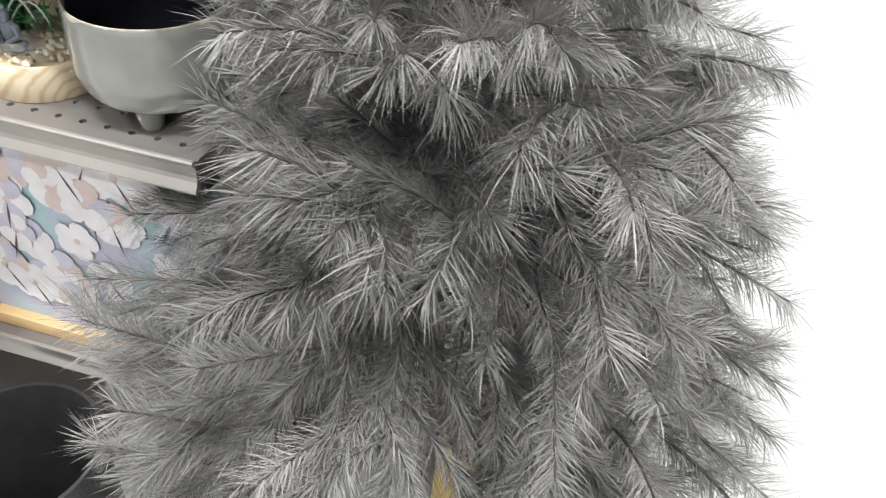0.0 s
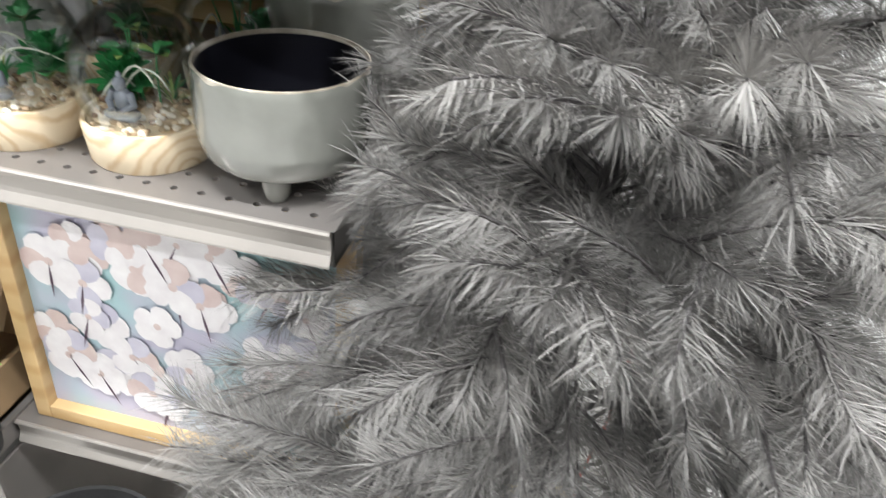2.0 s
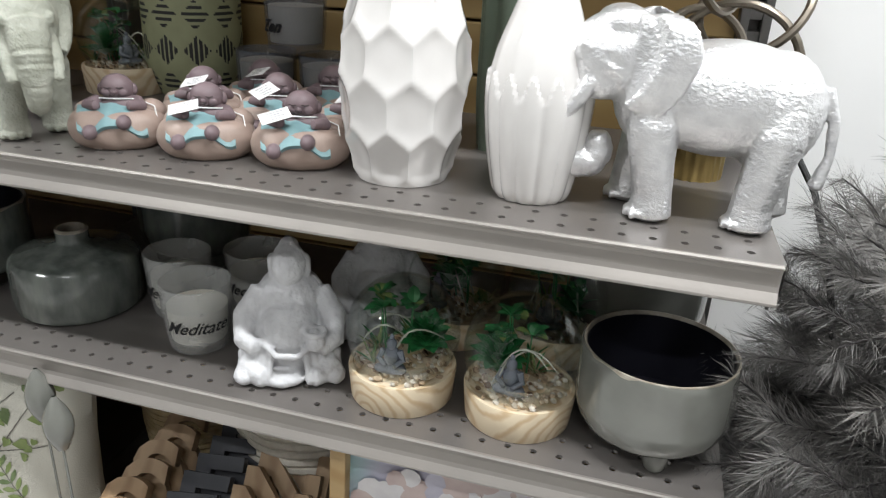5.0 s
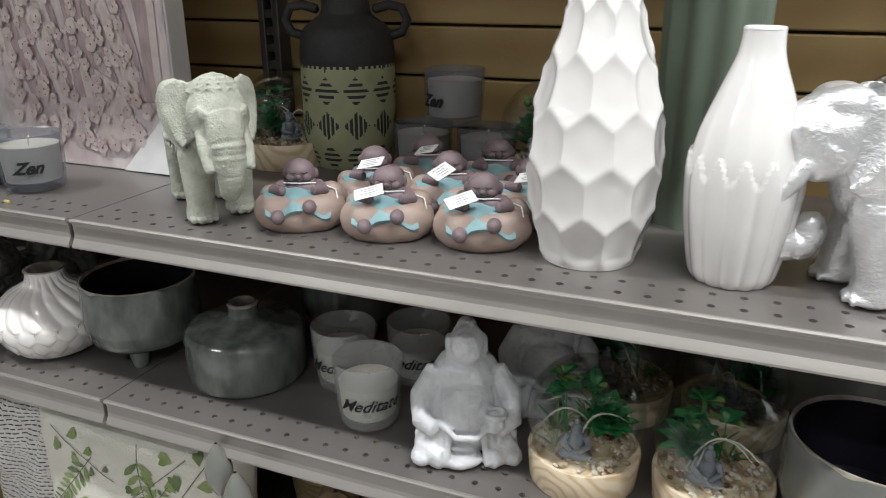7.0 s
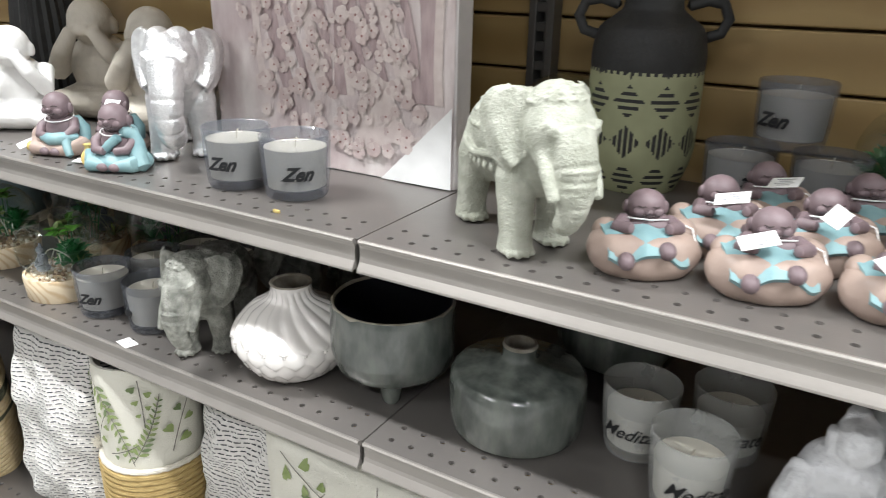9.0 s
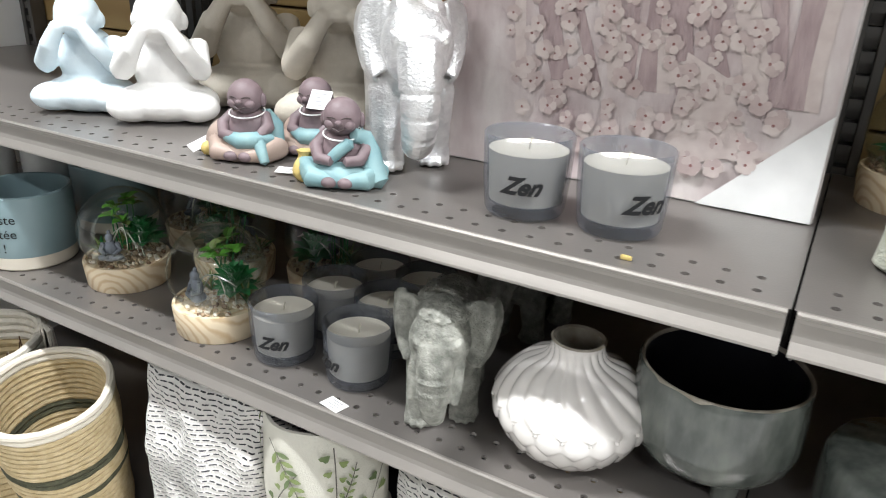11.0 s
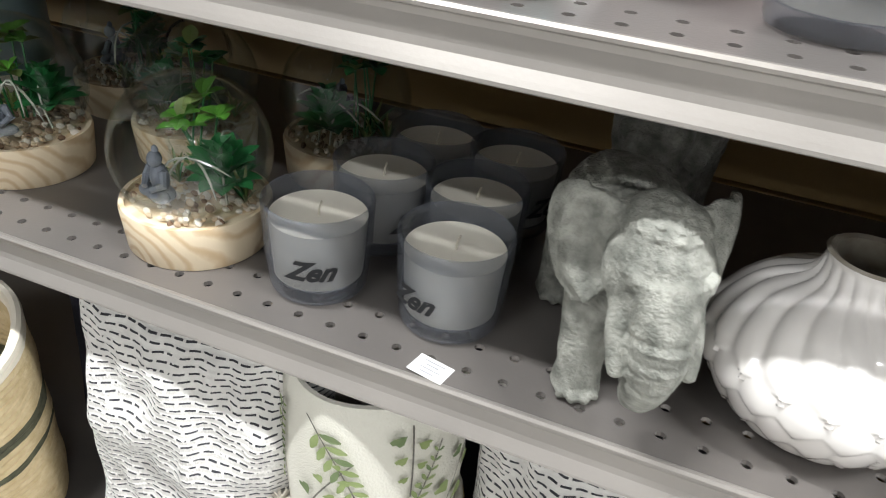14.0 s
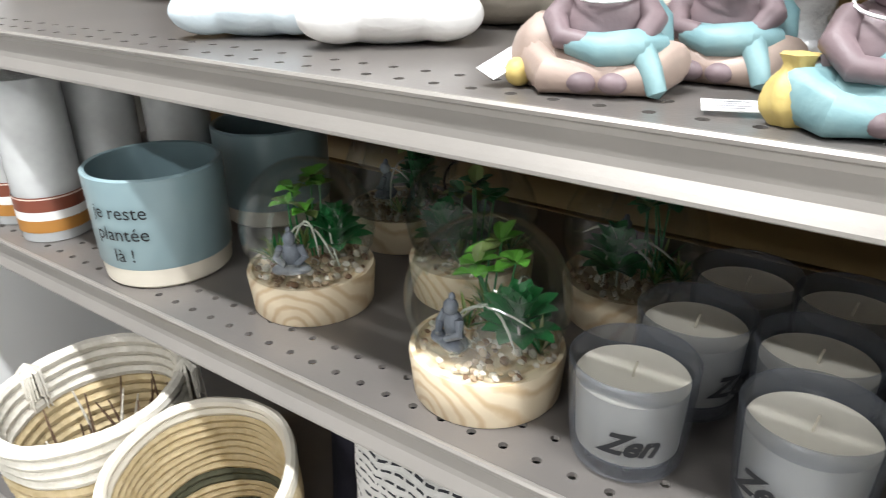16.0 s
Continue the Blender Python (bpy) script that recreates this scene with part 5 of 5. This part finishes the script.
for k in range(46):
    c = (rnd.uniform(-0.16, 0.16), rnd.uniform(0.05, FH - 0.05))
    blossom(b, c, rnd.uniform(0.021, 0.036), rnd.choice((5, 5, 6)), rnd, (1, 1, 1, 2, 3), 0.0025 - 0.00005 * k, 2)
    if k % 2 == 0:
        a = rnd.uniform(-2.2, -0.9)
        d = (math.cos(a) * 0.05, math.sin(a) * 0.05)
        sheet(b, [(c[0], c[1]), (c[0] + d[0] * 0.5 + 0.002, c[1] + d[1] * 0.5), (c[0] + d[0], c[1] + d[1]), (c[0] + d[0] * 0.5 - 0.002, c[1] + d[1] * 0.5)], 0.0020 - 0.00005 * k, 4)
part("print", b, [M_AQUA, M_PETW[0], M_PETW[1], M_PETW[2], M_PETW[3]], fp, "aqua and lilac print with white petals", smooth=False)
part("backboard", box(bmesh.new(), (0, 0.0085, FH / 2), (FW - 0.042, 0.003, FH - 0.042)), M_CARD, fp, smooth=False)

# ---- cushions and baskets on the bottom deck ----


def print_sprigs(surf, spots, rnd):
    """Printed fern and ginkgo sprigs laid on a surface; surf(s, t) gives place and outward normal."""
    b = bmesh.new()

    def put(pts, mi, lift):
        vs = []
        for s, t in pts:
            p, n = surf(s, t)
            vs.append(b.verts.new(p + n * lift))
        b.faces.new(vs).material_index = mi
    lift = 0.0012
    for s0, t0, ang, ln, kind in spots:
        d, q = (math.cos(ang), math.sin(ang)), (-math.sin(ang), math.cos(ang))
        bend = rnd.uniform(-0.25, 0.25)
        P = lambda u, v: (s0 + d[0] * u + q[0] * (v + bend * u * u / ln), t0 + d[1] * u + q[1] * (v + bend * u * u / ln))
        for j in range(8):
            a, c = ln * j / 8, ln * (j + 1) / 8
            put([P(a, -0.0007), P(c, -0.0007), P(c, 0.0007), P(a, 0.0007)], 2, lift)
        cnt = 11 if kind == "fern" else 6
        for j in range(cnt):
            u = ln * (0.12 + 0.86 * j / cnt)
            w = (0.014 if kind == "fern" else 0.018) * (1.05 - 0.6 * j / cnt) * ln / 0.12
            for sg in (-1, 1):
                if kind == "ginkgo" and (j + (sg > 0)) % 2:
                    continue
                lift += 0.000004
                wd = w * (0.22 if kind == "fern" else 0.48)
                o = 0.0 if kind == "fern" else w * 0.35
                e = lambda f, g: P(u + f * w * 0.65 - g * wd * sg * 0.7, sg * (o + f * w * 0.85 + 0.0) + g * wd * 0.7)
                shape = [(0, 0), (0.3, 0.75), (0.65, 0.95), (1, 0.25), (1, -0.25), (0.65, -0.95), (0.3, -0.75)] if kind == "fern" else [(0, 0), (0.6, 0.9), (0.9, 0.85), (0.85, 0.1), (1, -0.1), (0.9, -0.85), (0.6, -0.9)]
                put([e(f, g) for f, g in shape], rnd.choice((0, 0, 1)), lift)
    return b


def pillow_point(u, v, w, h, t, side, seed, wr=1.0):
    pu, pv = 1 - 0.10 * (1 - abs(v) ** 2.2) * abs(u) ** 2, 1 - 0.07 * (1 - abs(u) ** 2.2) * abs(v) ** 2
    k = max(0, (1 - u ** 4) * (1 - v ** 4)) ** 0.55
    wrk = wr * (0.006 * noise.noise((u * 2.2 + seed, v * 2.2, 1.7)) + 0.003 * noise.noise((u * 6, v * 5 + seed, 4.1)))
    return Vector((w / 2 * u * pu, side * (t * k * (0.9 + 0.1 * math.cos(2 * u))) + wrk * k * side, h / 2 + h / 2 * v * pv))


def pillow(name, x, y, z, rz, lean, w, h, t, mats, label, seed, sprigs=(), band=0.0, wr=1.0):
    th = thing(name, label, "cushion", pose(x, y, z, lean, 0, rz), "cushions")
    b = bmesh.new()
    uvl = b.loops.layers.uv.new("UVMap")
    N = 36
    for side in (-1, 1):
        g = [[b.verts.new(pillow_point(-1 + 2 * i / N, -1 + 2 * j / N, w, h, t, side, seed, wr)) for i in range(N + 1)] for j in range(N + 1)]
        for j in range(N):
            for i in range(N):
                f = b.faces.new((g[j][i], g[j][i + 1], g[j + 1][i + 1], g[j + 1][i]))
                f.material_index = 1 if band and (j / N) < band else 0
                for lp, (ii, jj) in zip(f.loops, ((i, j), (i + 1, j), (i + 1, j + 1), (i, j + 1))):
                    lp[uvl].uv = (ii / N * w, jj / N * h)
    bmesh.ops.remove_doubles(b, verts=b.verts, dist=0.0004)
    part("cover", b, mats, th)
    if sprigs:
        def surf(s, tt):
            u, v = max(-0.98, min(0.98, s / (w / 2))), max(-0.98, min(0.98, tt / (h / 2)))
            p = pillow_point(u, v, w, h, t, -1, seed, wr)
            pu, pv = pillow_point(min(0.99, u + 0.01), v, w, h, t, -1, seed, wr), pillow_point(u, min(0.99, v + 0.01), w, h, t, -1, seed, wr)
            n = (pu - p).cross(pv - p)
            return p, (n.normalized() if n.length > 1e-9 else Vector((0, -1, 0)))
        part("leaf_print", print_sprigs(surf, sprigs, random.Random(seed)), M_PRINT, th, "green fern and ginkgo leaf print", smooth=False)
    return th


pillow("cushion", -0.625, 0.045, ZD, 8, -4, 0.25, 0.345, 0.062, [M_KNIT], "off-white woven cushion with rows of black dashes", 3, wr=3.6)
pillow("cushion", -0.275, 0.105, ZD, -6, -4, 0.25, 0.335, 0.055, [M_KNIT], "off-white woven cushion with black dashes, half hidden", 5, wr=3.0)
pillow("cushion", -0.735, 0.150, ZD, 4, -4, 0.33, 0.345, 0.05, [M_NAVY], "dark navy cushion behind lighter ones", 7)
pillow("cushion", -0.37, 0.235, ZD, 0, -3, 0.33, 0.345, 0.05, [M_NAVY], "dark navy cushion standing at the back", 9)
SP = [(a, c, g, n * 1.45, k) for a, c, g, n, k in [(-0.11, 0.05, -0.9, 0.10, "ginkgo"), (-0.05, 0.10, -2.2, 0.13, "fern"), (0.02, 0.13, -1.4, 0.15, "fern"), (0.07, 0.03, 0.9, 0.12, "ginkgo"), (-0.09, -0.04, 0.3, 0.12, "ginkgo"), (0.10, 0.12, -2.4, 0.10, "ginkgo"), (-0.02, -0.09, 1.2, 0.13, "fern"), (0.11, -0.06, 2.2, 0.12, "fern"), (-0.13, 0.13, -0.4, 0.09, "ginkgo"), (0.0, 0.02, 0.1, 0.10, "ginkgo")]]
pillow("cushion", -0.040, 0.075, ZD, 6, -4, 0.37, 0.335, 0.062, [M_CLOTH, M_JUTE], "off-white cushion printed with green fern and ginkgo leaves", 11, SP, 0.22)

bag = thing("storage_basket", "leaf-print fabric basket with woven jute base", "basket", Matrix.Translation((-0.472, 0.080, ZD)))
BR = 0.077
b = bmesh.new()
lathe(b, [(BR - 0.001, 0.165), (BR + 0.001, 0.24), (BR, 0.33), (BR - 0.002, 0.342), (BR - 0.006, 0.342), (BR - 0.006, 0.17)], 64, lambda t, z, i: 0.0016 * math.sin(5 * t + z * 30))
part("fabric", b, M_CLOTH, bag, "off-white printed fabric")
BS = [(-0.035, 0.21, 1.2, 0.09, "ginkgo"), (-0.03, 0.325, -0.95, 0.15, "fern"), (0.03, 0.19, 1.0, 0.12, "fern"), (0.05, 0.33, -1.5, 0.08, "ginkgo"), (-0.08, 0.20, 1.5, 0.12, "fern"), (-0.075, 0.33, -1.6, 0.07, "ginkgo"), (0.085, 0.20, 1.3, 0.12, "ginkgo"), (-0.005, 0.20, 0.3, 0.05, "ginkgo")]


def bag_surf(s, tt):
    a = s / BR - math.pi / 2 + 0.12
    n = Vector((math.cos(a), math.sin(a), 0))
    return n * (BR + 0.0024) + Vector((0, 0, tt)), n


part("leaf_print", print_sprigs(bag_surf, BS, random.Random(4)), M_PRINT, bag, "green leaf print", smooth=False)
for k in range(17):
    b = bmesh.new()
    zz, rr = 0.006 + k * 0.0098, 0.066 + 0.015 * math.sin(min(1, k / 11) * math.pi / 2)
    tube(b, [(rr * math.cos(a), rr * math.sin(a), zz + 0.0006 * math.sin(9 * a + k)) for a in [j * math.pi / 24 for j in range(48)]], 0.0056, 8, closed=True)
    part("jute_coil", b, M_JUTE, bag)
b = bmesh.new()
tube(b, [((BR + 0.003) * math.cos(a), (BR + 0.003) * math.sin(a), 0.172) for a in [j * math.pi / 32 for j in range(64)]], [0.004 + 0.0009 * (j % 2) for j in range(64)], 8, closed=True)
part("rope_trim", b, M_ROPEW, bag, "white rope trim")
b = bmesh.new()
for k in range(90):
    d = Vector((random.gauss(0, 1), random.gauss(0, 1), random.gauss(0, 1))).normalized()
    tube(b, [Vector((0, 0, 0)), d * 0.011], [0.0012, 0.0006], 4)
part("pompom", b, M_ROPEW, bag, "white pompom", m=Matrix.Translation((-0.060, -0.060, 0.185)))


def coil_basket(x, y, z, r0, r1, h, bands, label, tilt=(0, 0), coil=0.0075, wavy=0.001):
    t = thing("coil_basket", label, "basket", pose(x, y, z, tilt[0], tilt[1], 0), "coiled baskets")
    n = int(h / (coil * 1.75))
    for k in range(n):
        u = k / (n - 1)
        rr = r0 + (r1 - r0) * u ** 0.8
        b = bmesh.new()
        ph = k * 0.7
        tube(b, [((rr + wavy * math.sin(5 * a + ph)) * math.cos(a), (rr + wavy * math.sin(5 * a + ph)) * math.sin(a), coil + k * coil * 1.75) for a in [j * math.pi / 24 for j in range(48)]], [coil * (1 + 0.06 * math.sin(17 * j + k)) for j in range(48)], 8, closed=True)
        part("coil", b, bands(u), t)
    for k in range(int(r0 / (coil * 1.7))):
        b = bmesh.new()
        rr = r0 - (k + 0.9) * coil * 1.7
        if rr > coil:
            tube(b, [(rr * math.cos(a), rr * math.sin(a), coil) for a in [j * math.pi / 16 for j in range(32)]], coil, 6, closed=True)
            part("base_coil", b, bands(0.0), t)
    return t


cb = coil_basket(-1.062, 0.000, ZD, 0.072, 0.098, 0.285, lambda u: M_COILB if 0.38 < u < 0.58 else (M_ROPEW if u > 0.8 else M_COIL), "straw coil basket with brown band and handles", (4, -3))
for sx, sy in ((0.07, 0.075), (-0.09, -0.02)):
    b = bmesh.new()
    for k in range(26):
        a = random.uniform(0, 6.28)
        p = Vector((sx, sy, 0.285))
        tube(b, [p, p + Vector((0.012 * math.cos(a), 0.012 * math.sin(a), -0.01)), p + Vector((0.014 * math.cos(a), 0.014 * math.sin(a) - 0.003, -random.uniform(0.035, 0.06)))], [0.002, 0.0016, 0.001], 4)
    part("tassel", b, M_ROPEW, cb, "off-white fringe tassel")
b = bmesh.new()
for k in range(46):
    a, rr = random.uniform(0, 6.28), 0.075 * math.sqrt(random.random())
    a2 = a + random.uniform(-0.6, 0.6)
    tube(b, [(rr * math.cos(a) * 0.6, rr * math.sin(a) * 0.6, ZD + 0.03), (rr * math.cos(a), rr * math.sin(a), ZD + 0.15), (rr * 1.15 * math.cos(a2), rr * 1.15 * math.sin(a2), ZD + random.uniform(0.2, 0.255))], [0.003, 0.0025, 0.001], 5, random.choice((0, 0, 1)))
solo("dried_bouquet", b, [M_COILB, M_ROPEW], "bundle of brown and pale dried stems in a basket", "dried stems", Matrix.Translation((-1.062, 0.0, 0)))
coil_basket(-0.900, 0.015, ZD, 0.062, 0.084, 0.285, lambda u: M_COILG if 0.60 < u < 0.66 or 0.46 < u < 0.5 else (M_COIL if u < 0.96 else M_CREAM), "straw coil basket with thin dark green stripes", (10, 6), 0.0055)
coil_basket(0.385, 0.265, ZD, 0.085, 0.115, 0.26, lambda u: M_ROPEW, "white rope coil basket behind wooden letters", coil=0.008)
coil_basket(0.165, 0.300, ZD, 0.07, 0.095, 0.27, lambda u: M_COIL, "straw coil basket at the back of the deck", coil=0.006)

# ---- wooden letters ----
solo("letter_tray", box(box(box(box(box(bmesh.new(), (0, 0, 0.004), (0.29, 0.22, 0.008)), (0, -0.106, 0.035), (0.29, 0.006, 0.07)), (0, 0.106, 0.05), (0.29, 0.006, 0.1)), (-0.142, 0, 0.035), (0.006, 0.206, 0.07)), (0.142, 0, 0.035), (0.006, 0.206, 0.07)), M_CARD, "brown open display tray holding wooden letters", "display tray", Matrix.Translation((0.322, 0.055, ZD)), smooth=False)
for ch, x, m, lab in [("S", 0.228, M_LETN, "natural beech wooden letter S"), ("E", 0.318, M_LETD, "charcoal painted wooden letter E"), ("N", 0.412, M_LETN, "natural beech wooden letter N")]:
    lb = letters_bm(ch, 0.150, 0, 0.008, bold=0.003)
    bmesh.ops.transform(lb, matrix=Matrix.Rotation(math.pi / 2, 4, "X"), verts=lb.verts)
    lo = min(v.co.z for v in lb.verts)
    me = mesh_of("wooden_letter", lb, m, False)
    for k in range(7):
        o = new("wooden_letter", me)
        o.matrix_basis = pose(x + random.uniform(-0.004, 0.004), -0.045 + 0.034 * k, 0, -40 + random.uniform(-3, 3), 0, 8 + random.uniform(-5, 5))
        o.matrix_basis.translation.z = ZD + 0.135 + 0.004 * k
        tagged(o, lab, "wooden letter", "wooden letters")
b = bmesh.new()
for k in range(60):
    a = random.uniform(0, 6.28)
    c = Vector((random.gauss(0, 0.016), random.gauss(0, 0.014), random.uniform(0.05, 0.14)))
    leaf(b, c, (math.cos(a), math.sin(a), random.uniform(-0.2, 0.8)), random.uniform(0.012, 0.022), random.uniform(0.004, 0.007), random.choice((0, 0, 1)))
pl = thing("small_plant", "small bright green artificial plant beside the picture", "plant", Matrix.Translation((0.475, -0.015, ZD)))
part("leaves", b, M_LEAF, pl)
b = bmesh.new()
lathe(b, [(0, 0), (0.022, 0), (0.028, 0.05), (0.026, 0.05), (0.02, 0.04), (0, 0.04)], 24)
part("pot", b, M_BLACKM, pl, "small black pot")
bk = thing("bin", "black plastic bin standing on the floor", "bin", Matrix.Translation((0.615, -0.075, 0)) @ Matrix.Diagonal((0.75, 0.75, 1.18, 1)))
b = bmesh.new()
lathe(b, [(0, 0.002), (0.11, 0.002), (0.115, 0.01), (0.14, 0.38), (0.145, 0.385), (0.145, 0.395), (0.138, 0.395), (0.134, 0.38), (0.11, 0.02), (0, 0.015)], 48)
part("body", b, M_BLACKM, bk)
for x, y, zz in [(0.215, -0.03, 0.30), (0.175, -0.01, 0.315)]:
    b = bmesh.new()
    lathe(b, [(0, 0.0)] + curve_prof([(0.006, 0.002), (0.014, 0.02), (0.016, 0.04), (0.009, 0.06), (0.002, 0.072)], 14), 20)
    tube(b, [(0, 0, -zz + 0.001), (0, 0, 0.01)], 0.0015, 6)
    solo("felt_bud", b, M_GLAZE_G, "grey felt bud on a thin stem", "ornament", Matrix.Translation((x, y, ZD + zz)), "felt buds")

# ---- grey needle tree at the shelf end ----


def branch_bm(length, rnd):
    """A bent twig with side twigs, set all round with long thin needles; it runs along +x and droops."""
    b = bmesh.new()

    def axis(p, d, ln, droop):
        pts = [Vector(p)]
        d = Vector(d).normalized()
        n = max(5, int(ln / 0.025))
        for i in range(n):
            d = (d + Vector((rnd.gauss(0, 0.05), rnd.gauss(0, 0.05), -droop / n + rnd.gauss(0, 0.04)))).normalized()
            pts.append(pts[-1] + d * ln / n)
        return pts
    main = axis((0, 0, 0), (1, 0, 0.25), length, 0.55)
    twigs = [(main, 0.25)]
    k = 0
    for u in (0.35, 0.5, 0.62, 0.76, 0.88):
        i = int(u * (len(main) - 1))
        s = 1 if k % 2 else -1
        k += 1
        twigs.append((axis(main[i], (1, s * rnd.uniform(0.6, 1.0), rnd.uniform(-0.1, 0.35)), length * rnd.uniform(0.28, 0.42), 0.4), 0.0))
    for pts, bare in twigs:
        tube(b, pts, [0.0022 * (1 - 0.7 * i / len(pts)) for i in range(len(pts))], 5, 0)
        total = sum((pts[i + 1] - pts[i]).length for i in range(len(pts) - 1))
        for q in range(int(total * 2500)):
            u = bare + (1 - bare) * rnd.random() ** 0.85
            f = u * (len(pts) - 1.001)
            i = int(f)
            p = pts[i].lerp(pts[i + 1], f - i)
            d = (pts[i + 1] - pts[i]).normalized()
            side = d.orthogonal()
            side.rotate(Matrix.Rotation(rnd.uniform(0, 6.283), 3, d))
            w = (d * rnd.uniform(0.55, 1.3) + side * rnd.uniform(0.5, 1.0)).normalized()
            ln = rnd.uniform(0.026, 0.046)
            mid = p + w * ln * 0.55
            w2 = (w + Vector((0, 0, -0.22)) + d * 0.1).normalized()
            tip = mid + w2 * ln * 0.45
            o = w.cross(side if abs(w.dot(side)) < 0.9 else Vector((0, 0, 1))).normalized() * rnd.uniform(0.00022, 0.0004)
            v = [b.verts.new(p - o), b.verts.new(p + o), b.verts.new(mid + o), b.verts.new(mid - o), b.verts.new(tip)]
            mi = 1 if rnd.random() < 0.6 else 2
            b.faces.new(v[:4]).material_index = mi
            b.faces.new((v[3], v[2], v[4])).material_index = mi
    return b


TX, TY = 1.12, 0.112
tree = thing("needle_tree", "grey artificial long-needle tree at the end of the shelves", "tree", Matrix.Translation((TX, TY, 0)))
b = bmesh.new()
tube(b, [(0, 0, 0.02), (0.004, 0.002, 0.4), (-0.004, 0, 0.8), (0.002, -0.004, 1.08)], [0.016, 0.014, 0.011, 0.006], 10)
part("trunk", b, M_TWIG, tree, "dark wrapped trunk")
part("stand", lathe(bmesh.new(), [(0, 0), (0.11, 0), (0.12, 0.01), (0.10, 0.03), (0.03, 0.045), (0, 0.045)], 32), M_BLACKM, tree, "round black stand")
rnd = random.Random(8)
KINDS = {}
for size in (0.15, 0.22, 0.30):
    KINDS[size] = [mesh_of("branch", branch_bm(size, rnd), [M_TWIG, M_NEEDLE, M_NEEDLE2], False) for _ in range(5)]
for i in range(180):
    u = (i + 0.5) / 180
    z = 0.55 + 0.55 * u
    want = 0.38 - 0.21 * max(0, (z - 0.55) / 0.62)
    size = min(KINDS, key=lambda q: abs(q - want))
    az = (i * 137.508) % 360 + rnd.uniform(-14, 14)
    lift = 6 + 40 * max(0, (z - 0.78) / 0.35) ** 1.3
    s = max(0.8, min(1.2, want / size))
    if (z < 0.76 and 250 < az % 360 < 292) or (z < 0.75 and 55 < az % 360 < 125):
        continue
    if z > 0.84 and 125 < az % 360 < 235:
        s *= 0.86
    o = new("branch", KINDS[size][i % 5])
    o.parent = tree
    o.matrix_basis = pose(0, 0, z, rnd.uniform(-50, 50), -lift + rnd.uniform(-16, 12), az) @ Matrix.Diagonal((s, s, s, 1))

# ---- beyond the tree ----
cb2 = thing("carton", "yellow and white carton on a low white stand", "box", Matrix.Translation((1.17, 0.32, 0)))
part("stand", box(bmesh.new(), (0, 0, 0.03), (0.22, 0.18, 0.06), 0.004), M_WHITE, cb2, smooth=False)
part("panel", box(bmesh.new(), (-0.03, -0.02, 0.165), (0.11, 0.12, 0.21), 0.002), M_YELLOW, cb2, "yellow card panel", smooth=False)
part("edge_strip", box(bmesh.new(), (-0.03, -0.0815, 0.268), (0.112, 0.003, 0.005), 0.001), M_RED, cb2, "red edge strip", smooth=False)
mg = thing("mug", "small white mug with dark inside", "mug", Matrix.Translation((1.14, 0.30, 0.2705)))
b = bmesh.new()
lathe(b, [(0, 0), (0.024, 0), (0.027, 0.004), (0.028, 0.05), (0.026, 0.051), (0.025, 0.045), (0, 0.008)], 32)
part("body", b, M_GLAZE_W, mg)
b = bmesh.new()
tube(b, [(0.027, 0, 0.04), (0.043, 0, 0.036), (0.043, 0, 0.018), (0.027, 0, 0.012)], 0.004, 8)
part("handle", b, M_GLAZE_W, mg)
b = bmesh.new()
tube(b, [(1.19, 0.36, 0.005), (1.23, 0.37, 0.06), (1.21, 0.42, 0.2), (1.24, 0.47, 0.33), (1.25, 0.495, 0.5)], 0.003, 6)
solo("cable", b, M_RED, "thin red cable hanging by the wall", "cable")
b = bmesh.new()
tube(b, [(0.922, 0.30, 1.245), (0.945, 0.27, 1.225), (0.970, 0.22, 1.185), (0.99, 0.17, 1.12), (1.005, 0.13, 1.04), (1.06, 0.12, 0.98), (1.11, 0.11, 0.95)], 0.0035, 8)
solo("power_cable", b, M_BLACKM, "thin black cable curving from the shelf end into the tree", "cable")
